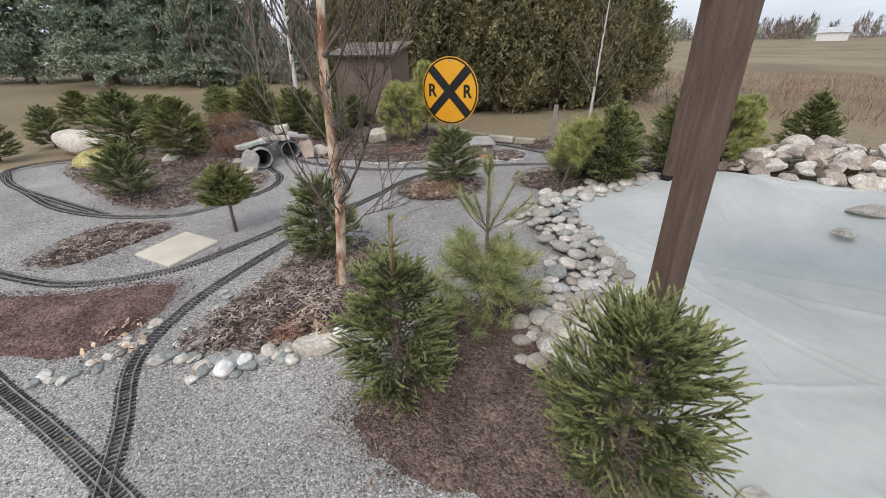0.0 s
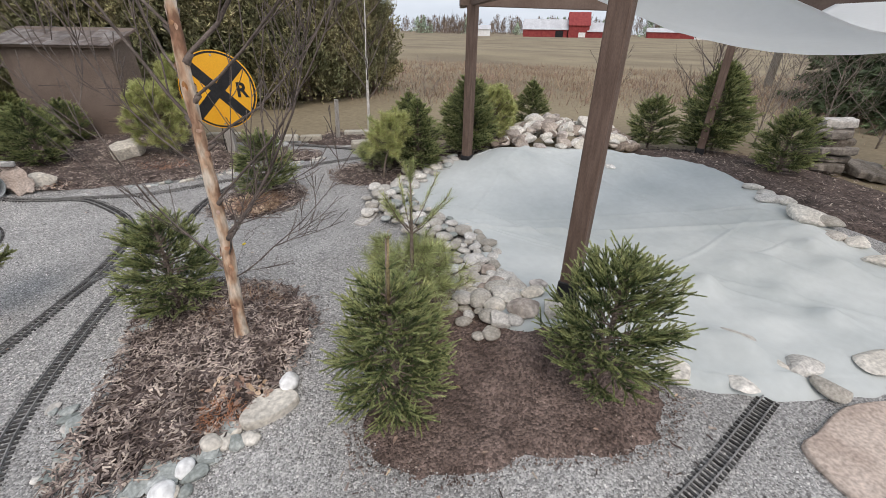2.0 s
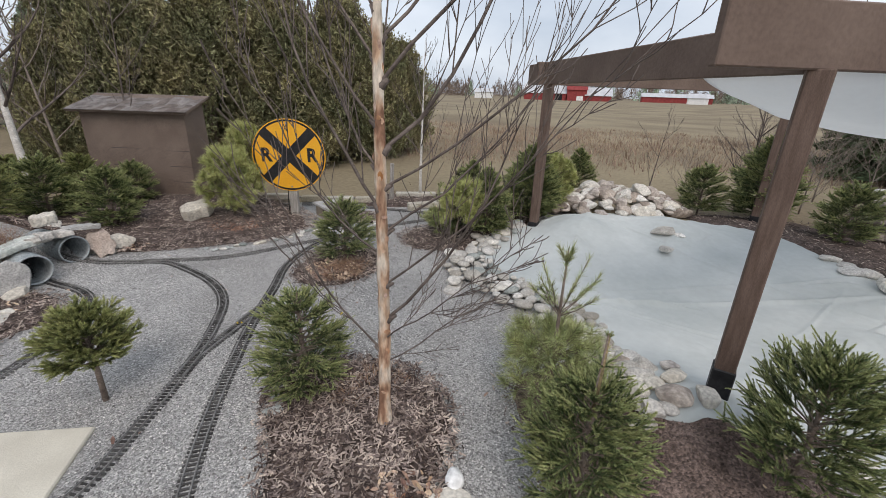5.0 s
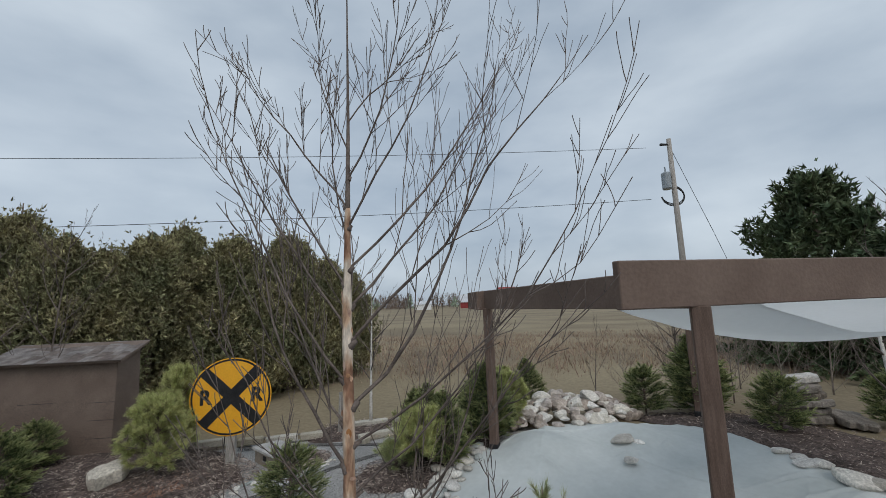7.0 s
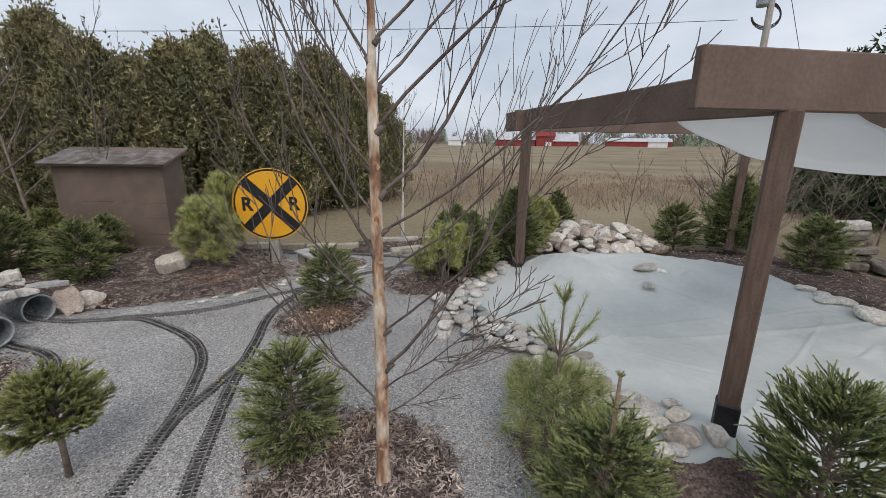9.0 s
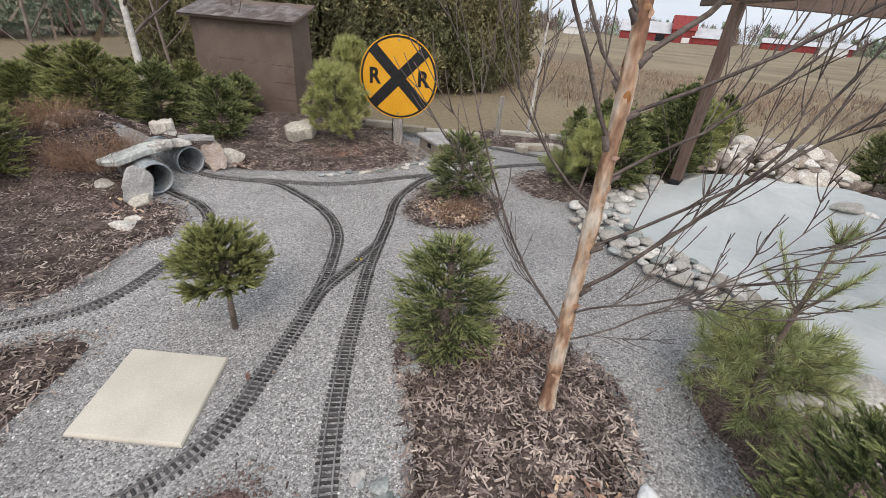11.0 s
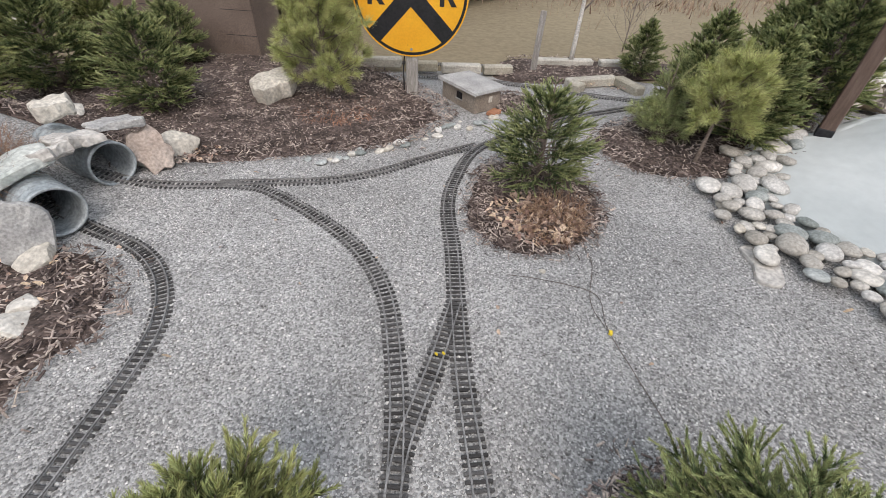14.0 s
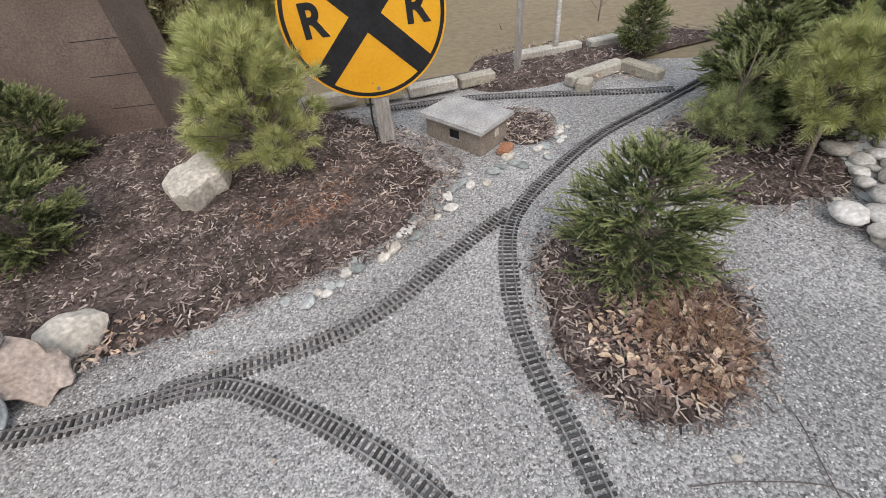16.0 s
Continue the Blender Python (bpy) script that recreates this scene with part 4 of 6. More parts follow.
pipe(-2.55, 5.62, 30)
pipe(-2.34, 6.06, 36)
def slab(x, y, z, sx, sy, sz, rx, ry, rz, mat, seed, label, chip=0.10, group="culvert stones"):
    """A split stone slab: uneven outline, flat faces, chipped rounded edges."""
    r = random.Random(seed)
    n, m = 22, Mesh()
    out = [1 + r.uniform(-chip, chip) for _ in range(n)]
    rings = []
    for f, zz in ((0.0, -0.5), (0.55, -0.5), (0.93, -0.46), (1.0, -0.3), (1.0, 0.28), (0.95, 0.44), (0.6, 0.5), (0.0, 0.5)):
        rings.append([])
        for k in range(n):
            a_ = 2 * math.pi * k / n
            c_, s_ = math.cos(a_), math.sin(a_)
            q = (abs(c_) ** 3.2 + abs(s_) ** 3.2) ** (-1 / 3.2) * out[k] * f
            u = noise.noise((c_ * f * 2 + seed, s_ * f * 2, zz * 2))
            rings[-1].append((c_ * q * sx / 2 + u * 0.012, s_ * q * sy / 2 + u * 0.010, zz * sz + noise.noise((c_ * f * 1.7, s_ * f * 1.7 + seed, zz)) * 0.022))
    m.add([p for g in rings for p in g], [(i * n + k, i * n + (k + 1) % n, (i + 1) * n + (k + 1) % n, (i + 1) * n + k) for i in range(len(rings) - 1) for k in range(n)])
    tagged(part("stone_slab", m, mat, m=pose(x, y, z, rx, ry, rz)), label, "stone slab", group)


OVER = "rough grey stone slab laid over the culvert pipes"
slab(-2.72, 5.84, 0.315, 0.44, 0.27, 0.060, -4, -9, 34, M_SLATE, 3, OVER)
slab(-2.56, 5.90, 0.335, 0.16, 0.24, 0.065, -22, 4, 50, M_LIMEGREY, 5, OVER, 0.2)
slab(-2.47, 6.10, 0.325, 0.24, 0.30, 0.060, -10, 6, 30, M_LIMEGREY, 8, OVER, 0.2)
slab(-2.28, 6.24, 0.325, 0.28, 0.20, 0.045, -5, 6, 24, M_LID, 9, OVER, 0.16)
slab(-2.67, 5.515, 0.135, 0.20, 0.33, 0.055, 72, 17, 16, M_LID, 12, "pale grey slab leaning against the culvert pipe", 0.08)
slab(-2.16, 6.20, 0.15, 0.20, 0.26, 0.055, 68, -17, 22, M_FLAG, 14, "tan slab leaning against the culvert pipe", 0.15)
slab(-1.28, 7.02, 0.17, 0.34, 0.24, 0.17, 12, -10, 20, M_PALE, 21, "pale angular limestone block on the mulch", 0.16)
slab(-2.56, 6.42, 0.40, 0.19, 0.15, 0.10, 6, -6, 15, M_PALE, 17, "cream block of stone on top of the culverts", 0.08)

for i, (dx, dy, z, w) in enumerate([(0, 0, 0.05, 0.62), (0.03, 0.02, 0.16, 0.52), (-0.05, 0.0, 0.26, 0.56), (0.04, -0.03, 0.36, 0.42), (-0.02, 0.02, 0.47, 0.46), (0.05, 0.0, 0.58, 0.30)]):
    slab(6.2 + dx, 2.27 + dy, z, w, 0.40, 0.10, 3 * (i % 3) - 3, 4 - 3 * (i % 2), 40 + 37 * i, M_STACK if i < 5 else M_LIMEGREY, 60 + i, "flat brown and grey stone in a dry stack", 0.18, "stacked flat stones")
slab(6.35, 1.82, 0.06, 0.60, 0.42, 0.10, 4, -5, 25, M_STACK, 71, "flat grey stone leaning beside the dry stack", 0.18, "stacked flat stones")

# ---- conifers ----
def needles(mb, twigs, per_m, length, width, spread, r, tips=None):
    """Needles along twigs: rows of origin, direction, length."""
    O, D, Ls = [np.array(q, dtype=float) for q in zip(*twigs)]
    counts = np.maximum(4, (Ls * per_m).astype(int))
    idx = np.repeat(np.arange(len(Ls)), counts)
    k = len(idx)
    s = r.uniform(0, 1, k)
    d = D[idx]
    o = O[idx] + d * (s * Ls[idx])[:, None]
    rad = r.normal(0, 1, (k, 3))
    rad -= d * (rad * d).sum(1)[:, None]
    rad /= np.linalg.norm(rad, axis=1)[:, None] + 1e-9
    ang = np.radians(r.normal(spread, 9, k)) * (1 - 0.45 * s)
    nd = d * np.cos(ang)[:, None] + rad * np.sin(ang)[:, None]
    side = np.cross(nd, r.normal(0, 1, (k, 3)))
    side /= np.linalg.norm(side, axis=1)[:, None] + 1e-9
    ln = length * r.uniform(0.7, 1.15, k)
    w = side * (width / 2)
    tri = np.stack([o - w, o + w, o + nd * ln[:, None]], 1)
    if tips is None:
        mb.tris(tri)
    else:
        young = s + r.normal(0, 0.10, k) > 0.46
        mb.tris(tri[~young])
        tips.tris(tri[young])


def unit(v):
    v = np.array(v, dtype=float)
    return v / (np.linalg.norm(v) + 1e-9)


def spruce(name, H, R, seed, mat, label, low=0.06, bare=False, full=0.7, per_m=2700, nlen=0.0118, nwid=0.0022, levels=None, leader=0.16, droop=-5, trunk_r=0.014, twig=0.125, side_n=5):
    """A young spruce: trunk, whorls of branches with side twigs, all set with needles. full: how rounded the outline is."""
    r = np.random.default_rng(seed)
    ob = thing(name, Matrix(), label, "conifer")
    body = H - leader
    tm = Mesh()
    tube(tm, [(0, 0, -0.03), (0.004, 0, body * 0.5), (0, 0.004, body), (0.004, 0, H)], [trunk_r, trunk_r * 0.8, trunk_r * 0.45, 0.003], 7)
    part("trunk", tm, M_BARK, ob, smooth=True)
    bmesh_, cm, twigs = Mesh(), Mesh(), []
    levels = levels or max(7, int(body / 0.050))
    for i in range(levels):
        f = (i + 0.5) / levels
        z = low + (body - low) * f
        rad = R * ((0.78 + 0.22 * f / 0.3) if f < 0.3 else math.sqrt(max(0.03, 1 - ((f - 0.3) / 0.74) ** 2)) * full + (1 - full) * (1 - f) / 0.7)
        rad = max(rad, 0.04)
        nb = int(r.integers(6, 10))
        a0 = r.uniform(0, 6.28)
        for b in range(nb):
            a = a0 + 6.283 * b / nb + r.normal(0, 0.15)
            L = rad * r.uniform(0.84, 1.06)
            e = radians(droop + 12 + 48 * max(0, f - 0.25) + r.normal(0, 7))
            d = unit([math.cos(a) * math.cos(e), math.sin(a) * math.cos(e), math.sin(e)])
            o = np.array([0, 0, z + r.normal(0, 0.020)])
            up = np.array([0, 0, 1.0])
            mid = o + d * L * 0.55 - up * 0.02 * L
            end = o + d * L + up * 0.10 * L
            tube(bmesh_, [o, mid, end], [0.0042, 0.0030, 0.0014], 4, False)
            side = unit(np.cross(d, up))
            twigs.append((mid, unit(end - mid), np.linalg.norm(end - mid) + 0.02))
            twigs.append((o + (mid - o) * 0.35, unit(mid - o), np.linalg.norm(mid - o) * 0.65))
            for j in range(side_n):
                t = 0.28 + 0.68 * (j + 0.5) / side_n
                p = o + d * L * t + up * (0.10 * L * max(0, t - 0.5) * 2 - 0.02 * L)
                for sg in (-1, 1):
                    dd = unit(d * 0.95 + side * sg * r.uniform(0.40, 0.85) + up * r.normal(0.16, 0.22))
                    ll = min(twig, L * 0.55) * r.uniform(0.7, 1.15) * (1.1 - 0.4 * t)
                    twigs.append((p, dd, ll))
            for _ in range(4):
                p = o + d * L * r.uniform(0.4, 0.97)
                twigs.append((p, unit(d * 0.7 + up * r.uniform(0.3, 1.0) + r.normal(0, 0.25, 3)), min(twig, L * 0.5) * r.uniform(0.5, 0.8)))
    if bare:
        stem = Mesh()
        tube(stem, [(0, 0, body - 0.08), (0.006, 0, H - leader * 0.5), (0.014, 0.004, H)], [0.008, 0.0075, 0.006], 7)
        part("leader", stem, M_BUDSTEM, ob, "bare brown leader shoot", smooth=True)
        for j in range(5):
            a = j * 1.257 + seed
            twigs.append((np.array([0.006, 0, H - leader * 0.52]), unit([math.cos(a), math.sin(a), 0.55]), 0.085))
        for j in range(6):
            twigs.append((np.array([0.014, 0.004, H - 0.012]), unit([math.cos(j), math.sin(j), 1.1]), 0.018))
        for j in range(9):
            twigs.append((np.array([0.008, 0.002, body + leader * j / 9]), unit([0.03, 0.01, 1]), 0.02))
    elif leader > 0.03:
        twigs.append((np.array([0, 0, body - 0.03]), unit([0.02, 0.01, 1]), leader + 0.03))
        for j in range(4):
            a = j * 1.57 + seed
            twigs.append((np.array([0, 0, H - 0.03 - leader * 0.45 * (j % 2)]), unit([math.cos(a), math.sin(a), 0.9]), leader * 0.35))
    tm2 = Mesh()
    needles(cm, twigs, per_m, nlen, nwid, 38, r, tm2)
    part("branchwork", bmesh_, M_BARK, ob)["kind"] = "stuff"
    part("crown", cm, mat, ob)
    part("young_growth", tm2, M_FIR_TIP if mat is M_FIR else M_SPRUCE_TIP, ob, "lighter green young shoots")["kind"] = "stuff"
    return ob


def pine(name, H, R, seed, label, low=0.15, nlen=0.075, mat=None, lean=(0, 0), per=75, whorls=5, globe=False, tall=0.0):
    """A young white pine: few whorls, long soft needles in tufts."""
    r = np.random.default_rng(seed)
    ob = thing(name, Matrix(), label, "conifer")
    tm, cm, bm_ = Mesh(), Mesh(), Mesh()

    def axis(z):
        return np.array([lean[0] * (z / H) ** 1.3, lean[1] * (z / H) ** 1.3, z])
    tube(tm, [axis(z) if z > 0 else (0, 0, -0.03) for z in (0, H * 0.35, H * 0.7, H)], [0.016, 0.012, 0.008, 0.003], 7)
    part("trunk", tm, M_BARK, ob, smooth=True)
    tuft = []
    for i in range(whorls):
        f = i / (whorls - 1)
        z = low + (H * 0.9 - low) * f
        if tall:
            z = low + (H * tall - low) * f / 0.72 if f < 0.72 else H * (tall + 0.22 if f < 0.9 else 0.93)
        z += r.normal(0, 0.012)
        L0 = (R * (1 - 0.45 * f) if f < 0.72 else R * (0.80 if f < 0.9 else 0.36)) if tall else R * math.sqrt(max(0.05, 1 - ((f - 0.3) / 0.75) ** 2)) if globe else R * (1 - 0.62 * min(1, f * 1.5))
        for b in range((3 if f > 0.9 else 5) if tall and f > 0.72 else 9):
            a = b * 2.3 + i + r.normal(0, 0.4)
            e = radians((48 if tall and f > 0.72 else 20 + 35 * f) + r.normal(0, 11))
            d = unit([math.cos(a) * math.cos(e), math.sin(a) * math.cos(e), math.sin(e)])
            o = axis(z)
            L = max(0.05, (L0 - nlen * 0.6) * r.uniform(0.7, 1.1))
            end = o + d * L + np.array([0, 0, 0.12 * L])
            tube(bm_, [o, o + d * L * 0.5, end], [0.0032, 0.0026, 0.0018] if tall else [0.005, 0.0035, 0.002], 4, False)
            tuft.append((end, unit(d + np.array([0, 0, 0.4]))))
            if tall and f > 0.72:
                tuft += [(o + (end - o) * k, d) for k in (0.55, 0.78)]
            for j in range(0 if tall and f > 0.72 else 3):
                p = o + d * L * r.uniform(0.3, 0.9)
                dd = unit(d + r.normal(0, 0.6, 3) + np.array([0, 0, 0.35]))
                q = p + dd * L * r.uniform(0.18, 0.4)
                tube(bm_, [p, q], [0.003, 0.0015], 4, False)
                tuft.append((q, dd))
    for j in range(4):
        tuft.append((axis(H * (0.86 + 0.045 * j)), np.array([0, 0, 1.0])))
    crest = [q for q in tuft if tall and q[0][2] > H * 0.6]
    tw = [(p - d * 0.05, d, 0.06) for p, d in tuft if not (tall and p[2] > H * 0.6)]
    needles(cm, tw, per * 1.25 / 0.06, nlen, 0.0030, 55, r)
    if crest:
        needles(cm, [(p - d * 0.06, d, 0.07) for p, d in crest], per * 0.7 / 0.06, nlen * 0.62, 0.0026, 36, r)
    part("branchwork", bm_, M_BARK, ob)["kind"] = "stuff"
    part("crown", cm, mat or M_PINE, ob)
    return ob


def stand(ob, x, y, turn=0.0, sc=1.0, dz=0.0):
    ob.matrix_basis = pose(x, y, hz(x, y) + dz, 0, 0, turn) @ Matrix.Diagonal((sc, sc, sc, 1))
    return ob


def again(ob, x, y, turn=0.0, sc=1.0, label="", dz=0.0, sz=None):
    o = copy_thing(ob, pose(x, y, hz(x, y) + dz, 0, 0, turn) @ Matrix.Diagonal((sc, sc, sz or sc, 1)))
    if label:
        o["label"] = label
    return o


s1 = stand(spruce("spruce", 0.86, 0.265, 1, M_SPRUCE, "young green spruce with a bare leader in brown soil", full=0.85, leader=0.25, low=0.05, bare=True), -0.33, 1.85)
s2 = stand(spruce("spruce", 0.62, 0.31, 2, M_SPRUCE, "wide bushy dark green spruce at the foot of the pergola post", full=0.85, leader=0.04, low=0.07, droop=6, twig=0.13), 0.475, 1.385)
s3 = stand(spruce("spruce", 0.63, 0.275, 3, M_SPRUCE, "young spruce in the mulch bed beside the birch", full=0.72, leader=0.06), -1.05, 3.18)
s4 = stand(spruce("fir", 0.57, 0.222, 4, M_FIR, "small olive fir with a bare lower trunk on gravel", low=0.24, full=0.6, leader=0.05, droop=4, nlen=0.020, nwid=0.0026, per_m=1450, trunk_r=0.016, side_n=4, twig=0.12), -2.0, 3.69)
s5 = stand(spruce("spruce", 0.68, 0.325, 5, M_SPRUCE, "green spruce with a tilted leader between two tracks", full=0.55, leader=0.12, low=0.08, per_m=2700, nwid=0.0024, twig=0.13, side_n=5), -0.10, 5.0)
s6 = stand(spruce("spruce", 0.55, 0.32, 6, M_SPRUCE, "round dark spruce inside the track loop", full=0.62, leader=0.04, droop=5), -3.53, 4.53)
p1 = stand(pine("white_pine", 0.92, 0.40, 11, "pale green young white pine with long soft needles", low=0.05, nlen=0.085, whorls=9, tall=0.40, per=44), 0.09, 2.39)
p2 = stand(pine("white_pine", 0.82, 0.42, 12, "bright yellowish green bushy pine beside the crossing sign", low=0.14, per=125, whorls=11, globe=True, mat=M_PINE_GOLD), -0.85, 6.91)
p3 = stand(pine("white_pine", 0.62, 0.32, 13, "yellowish green pine leaning over the mulch bed", low=0.26, lean=(0.26, 0.1), per=100, whorls=8, globe=True, mat=M_PINE_GOLD), 1.06, 4.72)
BANK = "bushy green spruce on the mulch bank above the culverts"
SIDE = "green spruce standing beside the pond"
s7 = stand(spruce("spruce", 0.68, 0.33, 7, M_SPRUCE, BANK, full=0.62, leader=0.05, low=0.05, per_m=1500, nlen=0.016, nwid=0.0038, twig=0.17, side_n=4), -2.1, 7.18)
s8 = stand(spruce("fir", 0.76, 0.36, 8, M_FIR, BANK, full=0.5, leader=0.08, low=0.08, per_m=1500, nlen=0.017, nwid=0.0038, twig=0.17, side_n=4), -3.15, 7.05)
s9 = stand(spruce("spruce", 1.0, 0.36, 9, M_SPRUCE, "tall dark green spruce beside the pergola post", full=0.25, leader=0.1, low=0.06, per_m=1300, nlen=0.018, nwid=0.0044, twig=0.17, side_n=4), 2.25, 4.72)
for x, y, t, sc, src in [(-2.78, 7.95, 40, 1.0, s7), (-4.5, 8.6, 90, 0.95, s7), (-3.76, 5.95, 10, 0.95, s8), (-3.45, 7.45, 130, 0.85, s8), (-4.95, 6.52, 20, 1.2, s7), (-5.7, 8.4, 80, 0.85, s8), (-6.95, 7.4, 300, 0.85, s7), (-6.9, 6.4, 150, 0.8, s7), (-7.9, 9.2, 10, 0.9, s8), (-4.2, 9.4, 60, 0.95, s8), (-5.3, 9.9, 210, 0.95, s7), (-3.15, 8.5, 250, 0.9, s8), (-2.45, 8.4, 190, 0.85, s8), (-1.88, 8.12, 300, 0.75, s7), (-4.0, 7.9, 140, 0.85, s8)]:
    again(src, x, y, t, sc * 1.1, BANK)
for x, y, t, sc, src in [(1.55, 4.75, 50, 0.85, s9), (2.5, 5.1, 120, 0.9, s9), (1.75, 5.3, 220, 0.85, s9), (2.95, 5.4, 20, 0.9, s9), (1.45, 5.15, 10, 0.7, s9), (5.15, 4.05, 50, 1.05, s7), (5.55, 3.42, 50, 1.3, s9), (5.2, 2.38, 110, 1.05, s7), (6.2, 3.6, 70, 1.2, s9), (2.35, 6.35, 200, 0.6, s9), (4.2, 5.6, 0, 0.9, s9), (6.6, 1.4, 30, 1.0, s7)]:
    again(src, x, y, t, sc, SIDE)
again(p1, 1.15, 5.15, 80, 0.68, "pale yellowish pine behind the river stones")
again(p2, 2.75, 4.85, 80, 0.8, "light green pine beside the waterfall boulders")
again(p2, 3.1, 5.3, 180, 0.85, "light green pine beside the waterfall boulders")
again(p2, -0.55, 7.55, 120, 0.85, "slim green pine behind the crossing sign", sz=1.25)

# ---- bare trees ----
def limb(mb, o, d, L, r0, r, rise=0.5, kids=6, depth=2, wig=0.10, n=5):
    """A bending limb with side twigs."""
    steps = 9 if depth > 1 else 5
    pts, p, d = [np.array(o, dtype=float)], np.array(o, dtype=float), unit(d)
    dirs = [d]
    for i in range(steps):
        d = unit(d + np.array([0, 0, rise / steps]) + r.normal(0, wig, 3) * 0.6)
        p = p + d * L / steps
        pts.append(p)
        dirs.append(d)
    tube(mb, pts, [max(0.0016, r0 * (1 - i / steps) ** 0.7) for i in range(steps + 1)], n if depth > 1 else 4, False)
    if depth > 0:
        for j in range(kids):
            t = 0.18 + 0.78 * (j + r.uniform(0.2, 0.8)) / kids
            i = min(steps - 1, int(t * steps))
            side = unit(np.cross(dirs[i], r.normal(0, 1, 3)))
            dd = unit(dirs[i] * 0.85 + side * r.uniform(0.45, 0.75) + np.array([0, 0, 0.25]))
            limb(mb, pts[i], dd, L * r.uniform(0.28, 0.5) * (1.15 - 0.6 * t), max(0.0022, r0 * 0.5 * (1 - 0.6 * t)), r, rise * 0.8, max(2, kids - 3), depth - 1, wig, 4)


birch = thing("birch_tree", Matrix(), "young bare birch with peeling cream and orange bark", "tree")
r = np.random.default_rng(21)
axis_pts = [(-0.807, 2.657, 0.0), (-0.785, 2.69, 0.3), (-0.765, 2.72, 0.55), (-0.76, 2.73, 0.95), (-0.755, 2.742, 1.32), (-0.727, 2.80, 1.79), (-0.71, 2.82, 2.2), (-0.685, 2.85, 2.75), (-0.68, 2.86, 3.2), (-0.68, 2.86, 3.7)]
rad = [0.036, 0.030, 0.029, 0.027, 0.025, 0.022, 0.014, 0.008, 0.005, 0.0015]
A = np.array(axis_pts)
zs = np.linspace(0, 2.3, 56)
tp = np.stack([np.interp(zs, A[:, 2], A[:, 0]), np.interp(zs, A[:, 2], A[:, 1]), zs], 1)
tr = np.interp(zs, A[:, 2], rad) * 0.98 * (1 + 0.10 * np.sin(zs * 23) * np.sin(zs * 9)) + 0.012 * np.exp(-zs / 0.05)
part("trunk", tube(Mesh(), tp, tr, 12), M_BIRCH, birch, smooth=True)
zs = np.linspace(2.28, 3.6, 22)
part("leader", tube(Mesh(), np.stack([np.interp(zs, A[:, 2], A[:, 0]), np.interp(zs, A[:, 2], A[:, 1]), zs], 1), np.interp(zs, A[:, 2], rad), 8), M_TWIG, birch, smooth=True)
for _ in range(34):
    z = r.uniform(0.25, 1.9)
    a = r.uniform(0, 6.28)
    c0 = np.array([np.interp(z, A[:, 2], A[:, 0]), np.interp(z, A[:, 2], A[:, 1]), z])
    R0 = float(np.interp(z, A[:, 2], rad))
    w, tall, out = r.uniform(0.4, 0.9), r.uniform(0.008, 0.026), r.uniform(0.002, 0.010)
    vs = []
    for k in range(5):
        t = k / 4
        rr_ = R0 * 1.0 + out * t * t
        for zz in (-tall * math.sin(math.pi * (0.12 + 0.8 * t)), tall * math.sin(math.pi * (0.15 + 0.75 * t))):
            vs.append(c0 + np.array([rr_ * math.cos(a + w * t), rr_ * math.sin(a + w * t), zz]))
    curl = Mesh()
    curl.add(vs, [(2 * k, 2 * k + 2, 2 * k + 3, 2 * k + 1) for k in range(4)])
    part("bark_strip", curl, M_PEEL, birch)
RIGHT, LEFT, AWAY = np.array([0.80, -0.6, 0]), np.array([-0.80, 0.6, 0]), np.array([0.6, 0.8, 0])
